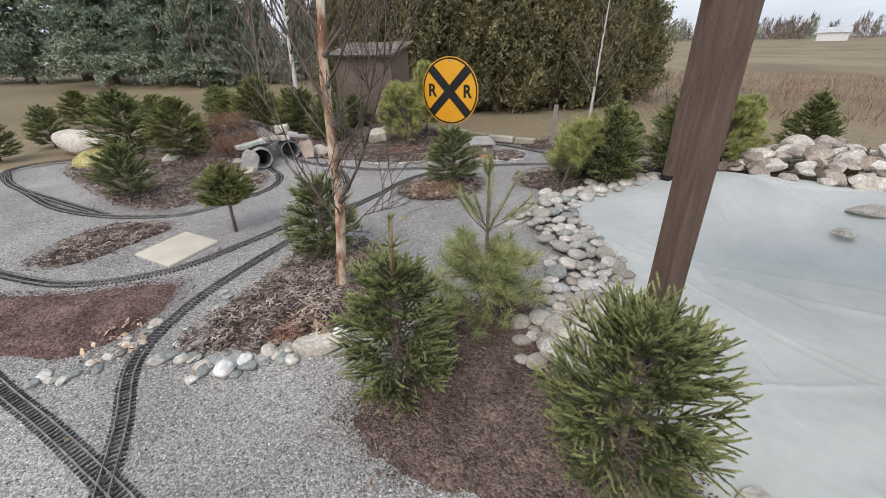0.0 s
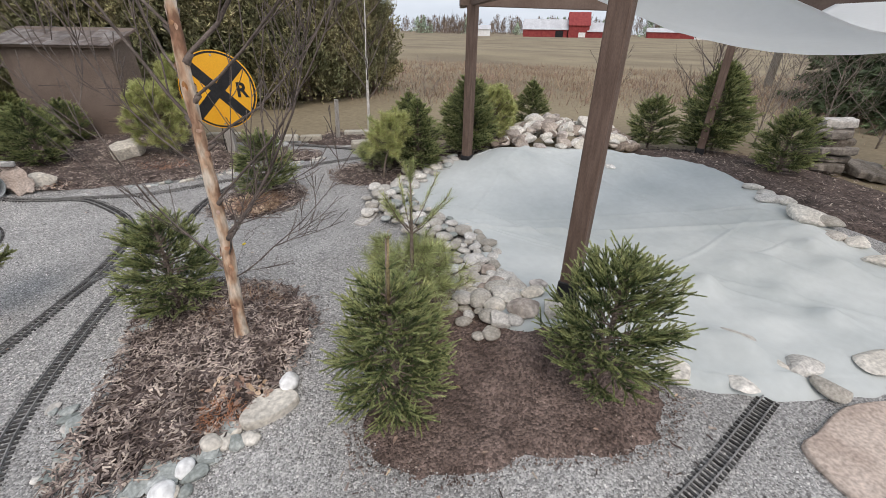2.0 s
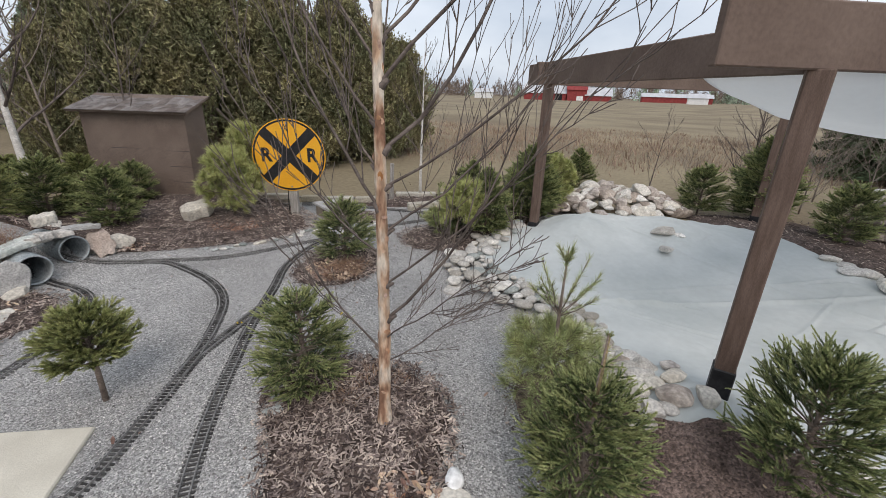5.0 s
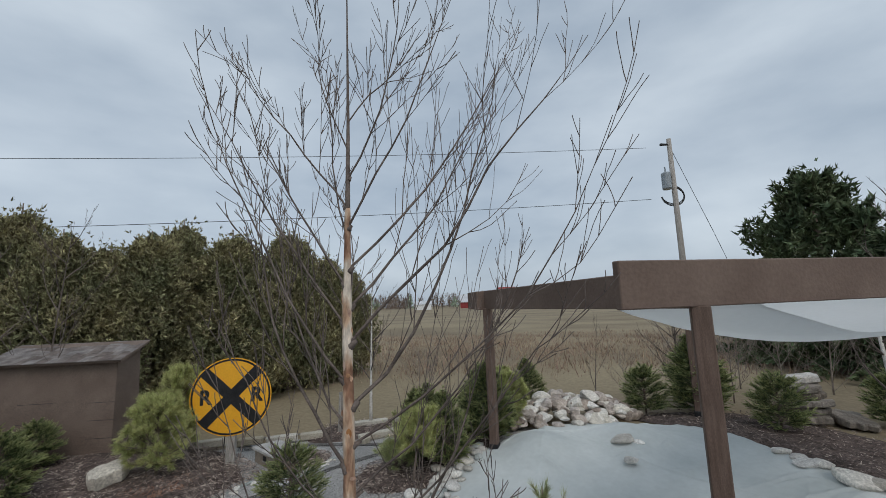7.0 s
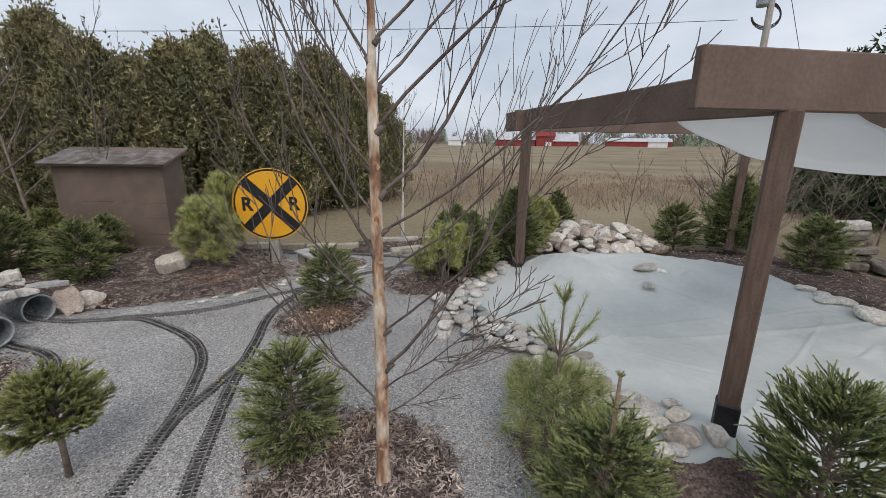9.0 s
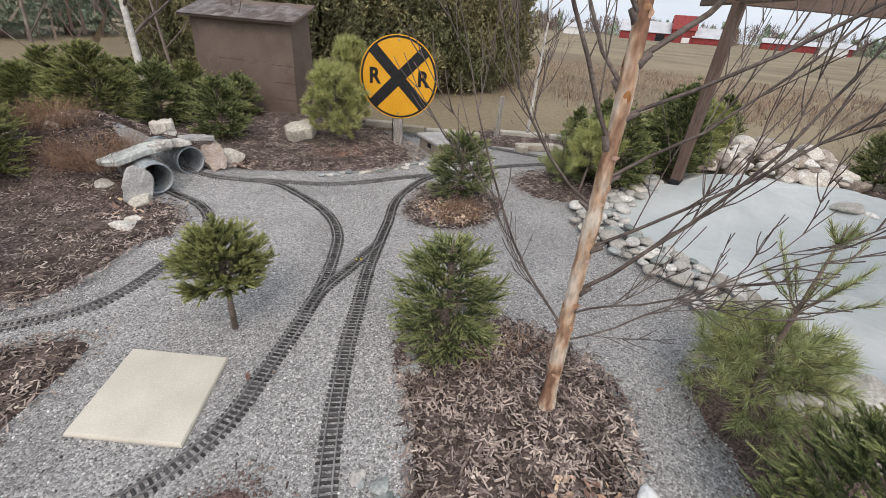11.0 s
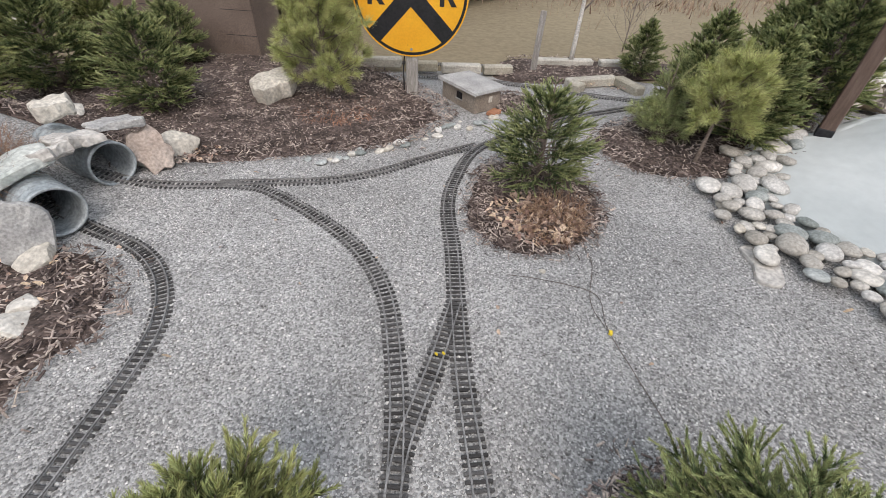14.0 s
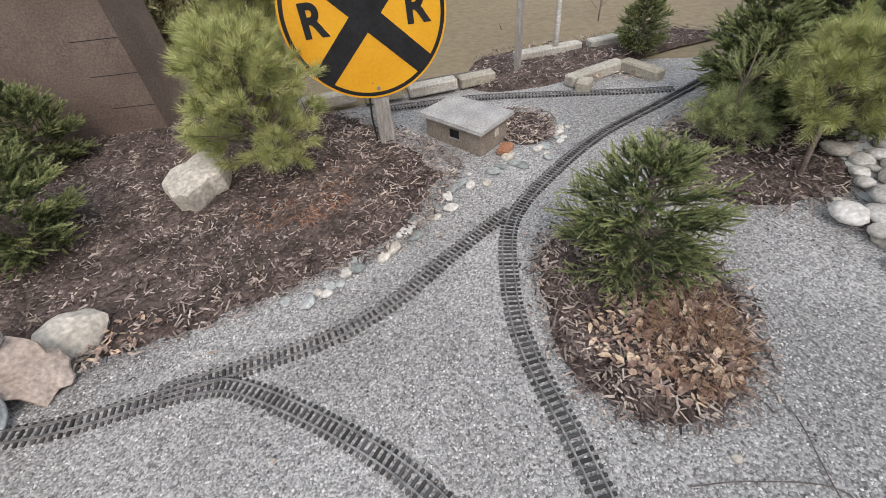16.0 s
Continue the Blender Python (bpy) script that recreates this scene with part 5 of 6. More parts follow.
# height on the trunk, bearing, length, base radius, first climb, upward bend
BOUGHS = [(0.62, RIGHT, 1.35, 0.0105, 0.75, 1.3), (0.45, LEFT * 0.8 - AWAY * 0.3, 1.35, 0.0070, 1.2, 0.9), (0.40, RIGHT - AWAY * 0.3, 0.95, 0.0050, 0.5, 0.4), (0.52, RIGHT * 0.7 - AWAY * 0.7, 1.0, 0.0055, 0.9, 0.4),
          (0.80, RIGHT - AWAY * 0.5, 1.5, 0.0075, 0.65, 0.5), (0.95, LEFT, 1.1, 0.0065, 0.55, 0.9), (1.05, RIGHT + AWAY * 0.4, 1.3, 0.0075, 0.6, 0.8), (1.15, LEFT - AWAY * 0.4, 1.4, 0.0100, 1.3, 0.9), (1.25, RIGHT - AWAY * 0.2, 1.6, 0.0080, 0.7, 0.8),
          (1.32, LEFT + AWAY * 0.5, 1.35, 0.0080, 0.7, 0.9), (1.40, RIGHT + AWAY * 0.1, 1.75, 0.0115, 1.0, 1.0), (1.50, LEFT * 0.9 - AWAY * 0.2, 1.5, 0.0085, 0.9, 1.0), (1.56, AWAY, 1.2, 0.0075, 0.9, 0.8), (1.66, RIGHT - AWAY * 0.3, 1.7, 0.0105, 0.9, 0.9),
          (1.74, LEFT + AWAY * 0.2, 1.45, 0.0085, 1.1, 0.9), (1.82, RIGHT + AWAY * 0.5, 1.5, 0.0095, 1.0, 0.8), (1.92, LEFT * 0.8, 1.4, 0.0080, 1.4, 0.8), (2.0, RIGHT, 1.5, 0.0090, 1.1, 0.8), (2.1, AWAY * 0.8 + LEFT * 0.3, 1.2, 0.0070, 1.4, 0.6), (2.2, RIGHT * 0.8 - AWAY * 0.3, 1.2, 0.0075, 1.3, 0.7),
          (2.3, LEFT * 0.7, 1.1, 0.0065, 1.6, 0.5), (2.45, RIGHT * 0.6, 1.0, 0.0065, 1.6, 0.5), (2.6, LEFT * 0.5 - AWAY * 0.2, 0.85, 0.0050, 1.7, 0.4), (2.75, RIGHT * 0.4, 0.75, 0.0050, 1.7, 0.4)]
for z, d, L, r0, up, rise in BOUGHS:
    m_ = Mesh()
    o = (np.interp(z, A[:, 2], A[:, 0]), np.interp(z, A[:, 2], A[:, 1]), z)
    west = z > 1 and float(np.dot(unit(d), LEFT)) > 0.5
    climb = up * (1.2 if west else 0.85 if z > 1 else 1.0)
    limb(m_, o, unit(unit(d) + np.array([0, 0, climb])), L * (0.92 if west else 1.1 if z > 1 else 1.0), r0 * 0.82, r, rise * 1.1, 8, 2, 0.14)
    part("limb", m_, M_TWIG, birch, smooth=True)
    if r0 > 0.006:
        dd = unit(unit(d) + np.array([0, 0, climb]))
        R0 = float(np.interp(z, A[:, 2], rad))
        part("knot", tube(Mesh(), [np.array(o) + dd * q - np.array([0, 0, 0.01]) for q in (R0 * 0.3, R0 * 0.9, R0 * 1.3, R0 * 2.4)], [r0 * 1.9, r0 * 1.9, r0 * 1.45, r0 * 0.9], 8), M_TWIG, birch, "dark swollen collar of a limb", smooth=True)


def bare_tree(name, x, y, H, seed, mat, label, lean=(0, 0), r0=0.035, limbs=12, dz=0.0, first=0.25, spread=0.5):
    r = np.random.default_rng(seed)
    ob = thing(name, pose(x, y, hz(x, y) + dz), label, "tree")
    pts = [(lean[0] * t ** 1.2, lean[1] * t ** 1.2, H * t - 0.05) for t in np.linspace(0, 1, 9)]
    part("trunk", tube(Mesh(), pts, [r0 * (1 - 0.93 * t) for t in np.linspace(0, 1, 9)], 9), mat, ob, smooth=True)
    m_ = Mesh()
    for i in range(limbs):
        t = first + (0.95 - first) * i / limbs
        a = i * 2.4 + seed
        o = np.array([lean[0] * t ** 1.2, lean[1] * t ** 1.2, H * t - 0.05])
        limb(m_, o, unit([math.cos(a), math.sin(a), 0.9]), H * spread * (1.05 - 0.7 * t), r0 * 0.35, r, 0.6, 5, 2, 0.1)
    part("branchwork", m_, mat if mat is M_BRUSHWOOD else M_TWIG, ob, smooth=True)["kind"] = "stuff"
    return ob


bare_tree("birch_tree", 1.95, 6.95, 2.4, 31, M_WHITEB, "slender white birch near the rear edging", (0.1, 0.05), 0.028, 12)
bare_tree("birch_tree", -2.95, 8.35, 3.4, 32, M_WHITEB, "slender white birch behind the bank", (-0.12, 0.35), 0.055, 14, first=0.3)
bare_tree("birch_tree", 5.93, 1.33, 2.2, 33, M_WHITEB, "leaning white birch beside the dark mulch bed", (0.45, 0.15), 0.04, 10)
bare_tree("bare_sapling", -1.9, 8.9, 3.2, 34, M_TWIG, "bare grey sapling near the shed", (0.2, 0), 0.02, 10)
bare_tree("bare_sapling", 4.6, 4.6, 1.6, 35, M_TWIG, "thin bare sapling behind the boulders", (0.3, 0.0), 0.012, 5)
bare_tree("bare_shrub", 6.2, 3.9, 1.7, 36, M_TWIG, "bare grey shrub at the field edge", (0.1, 0), 0.03, 18, first=0.05, spread=0.7)
bare_tree("bare_tree", -3.6, 12.3, 4.0, 38, M_TWIG, "bare brown tree behind the bank", (-0.4, 0), 0.06, 20, first=0.1)
bare_tree("bare_tree", 7.0, 0.8, 3.2, 39, M_TWIG, "bare tree before the dark evergreens", (0.2, 0), 0.05, 18, first=0.1, spread=0.6)
bare_tree("bare_tree", -4.9, 11.2, 3.8, 41, M_BRUSHWOOD, "bare grey-brown tree behind the bank", (0.3, 0.1), 0.032, 12, first=0.15, spread=0.5)
bare_tree("bare_tree", -2.9, 10.6, 3.4, 42, M_BRUSHWOOD, "bare grey-brown tree behind the bank", (-0.3, 0.1), 0.03, 12, first=0.15, spread=0.5)
shrub = bare_tree("bare_shrub", 6.9, 3.3, 1.5, 44, M_BRUSHWOOD, "bare grey shrub at the field edge", (0.1, 0), 0.013, 20, first=0.04, spread=0.75)
for x, y, t, sc in [(7.6, 2.7, 60, 1.1), (7.3, 4.2, 130, 0.9), (8.2, 3.5, 210, 1.1), (8.6, 2.2, 300, 1.2), (3.2, 7.3, 20, 0.7), (8.9, 1.2, 100, 1.2), (5.9, 4.7, 250, 0.6)]:
    again(shrub, x, y, t, sc)
stake = part("stake", box(Mesh(), (0.05, 0.05, 0.62), (0, 0, 0.28), 0.004), M_GREYWOOD, m=pose(1.42, 6.95, hz(1.42, 6.95), 0, 3, 20))
tagged(stake, "grey wooden stake standing in the rear bed", "stake")

# ---- large evergreens ----
def leafy(name, H, R, seed, mat, label, count=9000, leaf=0.10, shape="oval", low=0.0):
    """A dense evergreen of many small upright sprays, uneven and open at the rim."""
    r = np.random.default_rng(seed)
    ob = thing(name, Matrix(), label, "evergreen tree")
    part("trunk", tube(Mesh(), [(0, 0, -0.3), (0, 0, H * 0.5), (0, 0, H * 0.9)], [R * 0.10, R * 0.06, 0.01], 8), M_BARK, ob, smooth=True)
    cm = Mesh()
    plumes = max(60, count // 70)
    pf = r.uniform(0, 1, plumes) ** 0.9
    pa = np.arange(plumes) * 2.399963 + r.normal(0, 0.25, plumes)
    O, D = [], []
    for q in range(plumes):
        f, a = pf[q], pa[q]
        k = count // plumes
        s_ = r.uniform(0, 1, k)
        if shape == "oval":
            prof = (math.sqrt(max(0.02, 1 - ((f - 0.30) / 0.72) ** 2)) * 0.6 + 0.4 * (1 - f)) * r.uniform(0.68, 1.14)
            base = np.array([math.cos(a) * R * prof * 0.45, math.sin(a) * R * prof * 0.45, low + (H - low) * f * 0.80])
            axis_ = unit([math.cos(a) * 0.85, math.sin(a) * 0.85, 0.75 + 0.9 * f]) * R * prof * 0.66 * r.uniform(0.85, 1.2)
            p = base + axis_ * s_[:, None] + r.normal(0, 1, (k, 3)) * (R * 0.12 * (1.15 - s_))[:, None]
            d = axis_ / np.linalg.norm(axis_) * 0.7 + r.normal(0, 0.55, (k, 3))
        else:
            L = R * (1 - f) ** 0.8 * r.uniform(0.75, 1.15) + 0.1
            dirn = np.array([math.cos(a), math.sin(a), 0.0])
            p = np.array([0, 0, low + (H - low) * f]) + dirn * (L * s_)[:, None]
            side_ = np.array([-math.sin(a), math.cos(a), 0])
            p = p + side_ * (r.normal(0, 0.16, k) * L * (1 - 0.6 * s_))[:, None] + np.array([0, 0, 1]) * (0.10 * L - 0.32 * L * (s_ - 0.35) ** 2 + r.normal(0, 0.06, k))[:, None]
            d = dirn * 0.7 + np.array([0, 0, -0.25]) + r.normal(0, 0.45, (k, 3))
        O.append(p)
        D.append(d)
    o, out = np.concatenate(O), np.concatenate(D)
    count = len(o)
    for k in range(4):
        d = out + r.normal(0, 0.35, (count, 3))
        d /= np.linalg.norm(d, axis=1)[:, None]
        side = np.cross(d, r.normal(0, 1, (count, 3)))
        side /= np.linalg.norm(side, axis=1)[:, None]
        ln = (leaf * r.uniform(0.6, 1.4, count))[:, None]
        cm.tris(np.stack([o - side * ln * 0.19, o + side * ln * 0.19, o + d * ln], 1))
    part("crown", cm, mat, ob)
    return ob


HEDGE = "tall bushy arborvitae with bronzed winter foliage behind the shed"
a1 = stand(leafy("arborvitae", 4.1, 1.35, 51, M_ARBOR, HEDGE, 21000, 0.078), 0.95, 11.0)
a2 = stand(leafy("arborvitae", 3.9, 1.30, 52, M_ARBOR, HEDGE, 21000, 0.078), -0.55, 10.9)
again(a1, 2.35, 11.3, 130, 0.93, HEDGE, sz=1.06)
again(a2, 3.45, 11.6, 70, 0.80, HEDGE, sz=0.95)
again(a1, 4.5, 12.2, 220, 0.74, HEDGE, sz=0.84)
again(a2, -1.85, 11.4, 160, 0.86, HEDGE, sz=1.0)
again(a1, 0.2, 12.2, 300, 0.9, HEDGE, sz=1.10)
again(a2, 1.7, 12.4, 210, 0.85, HEDGE, sz=0.98)
again(a1, -3.0, 11.9, 40, 0.6, HEDGE, sz=0.75)
again(a2, -1.1, 12.3, 250, 0.9, HEDGE, sz=0.98)
again(a1, -2.5, 12.6, 10, 0.85, HEDGE, sz=1.13)
again(a2, 3.0, 12.6, 330, 0.85, HEDGE, sz=0.98)
SPR = "tall dark green conifer in the windbreak beyond the lawn"
d1_ = stand(leafy("windbreak_conifer", 8.5, 2.6, 61, M_DARK, SPR, 26000, 0.135, "cone", 0.2), -10.5, 21.0)
d2_ = stand(leafy("windbreak_conifer", 7.5, 2.4, 62, M_DARK, SPR, 26000, 0.135, "cone", 0.2), -14.5, 22.5)
for i in range(22):
    a = radians(-66 + i * 3.6 + rng.normal(0, 0.6))
    dd = 38 - 17 * min(1, max(0, (math.degrees(a) + 62) / 32)) + rng.uniform(-1, 3)
    again(d1_ if i % 2 else d2_, dd * math.sin(a), dd * math.cos(a) + 0.5, rng.uniform(0, 360), rng.uniform(0.85, 1.15) * (1.0 if math.degrees(a) < -30 else 0.55), SPR)
RE = "low dark evergreen at the edge of the lawn"
low_ = stand(leafy("lawn_evergreen", 2.9, 1.7, 64, M_EVERG, RE, 7000, 0.19, "cone", 0.05), 11.2, 1.2)
for x, y, sc in [(11.5, 2.2, 0.34), (12.5, 0.8, 0.38), (13.0, 3.6, 0.3), (12.0, -1.2, 0.4), (10.5, -0.9, 0.36), (14.5, 1.8, 0.42), (15.0, 4.6, 0.3)]:
    again(low_, x, y, rng.uniform(0, 360), sc * 2.7, RE, sz=sc * 2.2)
big = stand(leafy("pine_tree", 7.6, 3.0, 63, M_EVERG, "large dark green pine standing beyond the lawn", 6000, 0.26, "oval", 1.2), 20.5, 3.2)

# ---- distance ----
pole = thing("utility_pole", pose(20.2, 8.1, hz(20.2, 8.1)), "weathered grey utility pole carrying a transformer and wires", "utility pole")
part("pole_shaft", tube(Mesh(), [(0, 0, -0.5), (0, 0, 4), (0, 0, 9.9)], [0.16, 0.14, 0.11], 12), M_GREYWOOD, pole, smooth=True)
tf = part("transformer", tube(Mesh(), [(-0.28, 0.22, 7.3), (-0.28, 0.22, 7.36), (-0.28, 0.22, 8.1), (-0.28, 0.22, 8.16)], [0.19, 0.22, 0.22, 0.17], 18), M_GREY, pole, "grey metal transformer can")
part("bushing", tube(Mesh(), [(-0.30, 0.22, 8.15), (-0.32, 0.22, 8.45)], [0.04, 0.03], 8), M_GREY, tf)
part("insulator", tube(Mesh(), [(-0.1, 0.05, 9.6), (-0.45, 0.25, 9.58)], [0.05, 0.07], 8), M_WIRE, pole)
for k in range(3):
    part("cable_loop", tube(Mesh(), [(0.55 * math.cos(t) * (0.8 + 0.1 * k), 0.1 - 0.35 * math.cos(t), 7.0 + 0.5 * math.sin(t) * (0.8 + 0.12 * k)) for t in np.linspace(-3.0, 1.2, 16)], [0.022] * 16, 5, False), M_WIRE, pole)
part("guy_wire", tube(Mesh(), [(0.1, -0.05, 9.3), (1.6, -1.0, 5.2), (2.2, -1.4, 3.4)], [0.012, 0.012, 0.012], 4), M_WIRE, pole)
for z0, z1, name in ((9.58, 9.0, "wire"), (6.9, 6.4, "wire")):
    far = (-70, 62)
    pts = [(20 - 0.4 + (far[0] - 20) * t, 8.8 + 0.2 + (far[1] - 8.8) * t, hz(20, 8.8) + z0 + (z1 + 1.6 - z0) * t - 2.2 * 4 * t * (1 - t)) for t in np.linspace(0, 1, 40)]
    tagged(part("overhead_wire", tube(Mesh(), pts, [0.012] * 40, 4), M_WIRE), "thin overhead power line", "wire", "overhead wires")

barn = thing("red_barn", pose(171, 150, hz(171, 150), 0, 0, -46), "long red barn with pale metal roofs across the field", "barn")


def gable(w, d, hh, rise, x, y, mat, rmat):
    b = Mesh()
    b.add([(x - w / 2, y - d / 2, -1), (x + w / 2, y - d / 2, -1), (x + w / 2, y + d / 2, -1), (x - w / 2, y + d / 2, -1), (x - w / 2, y - d / 2, hh), (x + w / 2, y - d / 2, hh), (x + w / 2, y + d / 2, hh), (x - w / 2, y + d / 2, hh), (x - w / 2, y, hh + rise), (x + w / 2, y, hh + rise)],
          [(0, 1, 5, 4), (2, 3, 7, 6), (1, 2, 6, 9, 5), (3, 0, 4, 8, 7)])
    part("wall", b, mat, barn)
    for sg in (-1, 1):
        q = Mesh()
        q.add([(x - w / 2 - 0.4, y + sg * (d / 2 + 0.5), hh - 0.3), (x + w / 2 + 0.4, y + sg * (d / 2 + 0.5), hh - 0.3), (x + w / 2 + 0.4, y, hh + rise + 0.15), (x - w / 2 - 0.4, y, hh + rise + 0.15),
               (x - w / 2 - 0.4, y + sg * (d / 2 + 0.5), hh - 0.1), (x + w / 2 + 0.4, y + sg * (d / 2 + 0.5), hh - 0.1), (x + w / 2 + 0.4, y, hh + rise + 0.35), (x - w / 2 - 0.4, y, hh + rise + 0.35)],
              [(0, 1, 2, 3), (4, 5, 6, 7), (0, 1, 5, 4), (1, 2, 6, 5), (3, 0, 4, 7)])
        part("roof", q, rmat, barn)


gable(20, 12, 3.2, 3.8, -10, 0, M_BARN, M_ROOFM)
gable(9, 14, 5.0, 5.0, 5, 0, M_BARN, M_BARN)
gable(12, 10, 2.6, 3.2, 15, -2, M_BARN, M_ROOFM)
part("barn_door", box(Mesh(), (3.5, 0.2, 2.8), (-3.5, -6.1, 1.2), 0.02), M_WINDOW_SHADE, barn)
part("barn_door", box(Mesh(), (3.0, 0.2, 2.0), (6.5, -7.1, 1.0), 0.02), M_WHITE, barn)
for x, y, w, turn in [(140, 176, 9, -40), (205, 122, 14, -50), (228, 120, 24, -55), (200, 100, 8, -60)]:
    hs = thing("farm_building", pose(x, y, hz(x, y), 0, 0, turn), "small pale farm building across the field", "farm building", "far farm buildings")
    part("wall", box(Mesh(), (w, 5, 3.2), (0, 0, 1.1), 0.02), M_WHITE if w < 13 else M_BARN, hs)
    part("roof", prism([(-w / 2 - 0.4, -3, 2.6), (w / 2 + 0.4, -3, 2.6), (w / 2 + 0.4, 3, 2.6), (-w / 2 - 0.4, 3, 2.6)], [(-w / 2 - 0.4, -0.2, 4.4), (w / 2 + 0.4, -0.2, 4.4), (w / 2 + 0.4, 0.2, 4.4), (-w / 2 - 0.4, 0.2, 4.4)]), M_ROOFM, hs)


def woods(name, n, a0, a1, d0, d1, h0, h1, mat, label, seed, leaf, per=60, thin=0.10, wide=0.0):
    r = np.random.default_rng(seed)
    m_ = Mesh()
    for _ in range(n):
        a, dd = radians(r.uniform(a0, a1)), r.uniform(d0, d1)
        x, y = dd * math.sin(a), dd * math.cos(a)
        H = r.uniform(h0, h1)
        W = wide or H * r.uniform(0.25, 0.45)
        f = r.uniform(0.05, 1, per)
        o = np.stack([x + r.normal(0, 1, per) * W * (1.1 - f) * 0.7, y + r.normal(0, 1, per) * W * (1.1 - f) * 0.7, hz(x, y) + H * f - 0.3], 1)
        dr = r.normal(0, 0.4, (per, 3)) + np.array([0, 0, 0.9])
        sd = r.normal(0, 1, (per, 3)) * np.array([1, 1, 0.3])
        ln = leaf * r.uniform(0.6, 1.5, per)[:, None]
        m_.tris(np.stack([o - sd * ln * thin, o + sd * ln * thin, o + dr * ln], 1))
    return tagged(part(name, m_, mat), label, "trees", kind="stuff")


woods("far_woods", 620, -20, 118, 270, 360, 5, 11, M_BRUSH, "distant line of bare winter woods on the horizon", 71, 1.4, 200, 0.045)
woods("far_conifers", 70, 15, 95, 255, 330, 6, 10, M_DARK, "distant scattered dark conifers at the field edge", 72, 0.9, 240, 0.28)
woods("field_brush", 1300, 18, 92, 11, 32, 0.08, 0.28, M_STUBBLE, "reddish brown dead brush across the near field", 73, 0.16, 140, 0.055, 2.4)
woods("windbreak_brush", 7, -66, -8, 17, 24, 2.5, 5.5, M_BRUSH, "bare brown brush among the windbreak conifers", 74, 0.8, 130, 0.03)

# ---- dead plants and litter ----
def tuft(name, x, y, n, L, mat, label, seed, spread=0.16, flat=0.5):
    r = np.random.default_rng(seed)
    m_ = Mesh()
    for _ in range(n):
        a, rad_ = r.uniform(0, 6.283), spread * math.sqrt(r.uniform(0, 1))
        o = np.array([rad_ * math.cos(a), rad_ * math.sin(a), 0.005])
        d = unit([math.cos(a) * 0.7 + r.normal(0, 0.5), math.sin(a) * 0.7 + r.normal(0, 0.5), r.uniform(0.2, 1.2) * flat * 2])
        ll = L * r.uniform(0.5, 1.2)
        mid = o + d * ll * 0.6
        end = mid + unit(d + np.array([0, 0, -0.6])) * ll * 0.4
        sd = unit(np.cross(d, [0, 0, 1])) * 0.0017
        m_.tris(np.array([[o - sd, o + sd, mid], [mid - sd * 0.9, mid + sd * 0.9, end]]))
        for _k in range(2):
            q = o + d * ll * r.uniform(0.3, 0.7)
            e2 = q + unit(d + r.normal(0, 0.7, 3)) * ll * 0.3
            m_.tris(np.array([[q - sd * 0.7, q + sd * 0.7, e2]]))
    ob = part(name, m_, mat, m=pose(x, y, hz(x, y) + 0.015))
    return tagged(ob, label, "dead plant")


tuft("dead_perennial", -0.30, 4.60, 420, 0.12, M_FERN, "clump of dead brown stems in the triangle bed", 81)
tuft("dead_perennial", -0.16, 4.70, 420, 0.11, M_FERN, "clump of thin reddish dead stems among fallen leaves", 88, 0.14)
tuft("dead_perennial", -3.0, 6.0, 1400, 0.26, M_FERN, "reddish brown dead shrub beside the culverts", 82, 0.3, 0.8)
tuft("dead_perennial", -3.35, 6.4, 900, 0.24, M_FERN, "reddish brown dead shrub beside the culverts", 83, 0.26, 0.8)
tuft("dead_perennial", -0.75, 2.95, 260, 0.07, M_FERN, "low brown dead groundcover behind the birch", 84, 0.2, 0.3)
tuft("dead_perennial", -0.85, 6.65, 500, 0.10, M_BRICK, "rusty fallen pine needles under the pine", 85, 0.32, 0.1)
tuft("dead_perennial", 4.3, 0.95, 300, 0.16, M_FERN, "small rusty dead grass tuft in the dark bed", 86, 0.12)
tuft("dead_perennial", -0.98, 2.2, 200, 0.06, M_BRICK, "rusty dead plant at the bed edge", 87, 0.07, 0.4)


def scatter(name, loop, n, maker, mat, label, seed, lift=0.028, category="litter"):
    """Loose bits strewn over a bed."""
    r = np.random.default_rng(seed)
    lo, hi = loop.min(0), loop.max(0)
    x, y = r.uniform(lo[0], hi[0], n), r.uniform(lo[1], hi[1], n)
    ok = inside(loop, x, y)
    x, y = x[ok], y[ok]
    v, f = maker(r, len(x))
    z = hgt(x, y) + lift
    v = v + np.stack([x, y, z], 1)[:, None, :]
    k = v.shape[1]
    m_ = Mesh()
    m_.v.append(v.reshape(-1, 3))
    base = (np.arange(len(x)) * k)[:, None]
    for ff in f:
        m_.f.extend((base + np.array(ff)[None]).tolist())
    m_.n = len(x) * k
    return tagged(part(name, m_, mat), label, category, kind="stuff")


def turned(r, n, local, tilt=0.35):
    """local: (n, k, 3) turned at random about z and tilted."""
    a = r.uniform(0, 6.283, n)
    bx, by = r.normal(0, tilt, n), r.normal(0, tilt, n)
    v = local.copy()
    v[..., 2] += v[..., 0] * bx[:, None] + v[..., 1] * by[:, None]
    c, s = np.cos(a)[:, None], np.sin(a)[:, None]
    return np.stack([v[..., 0] * c - v[..., 1] * s, v[..., 0] * s + v[..., 1] * c, v[..., 2]], -1)


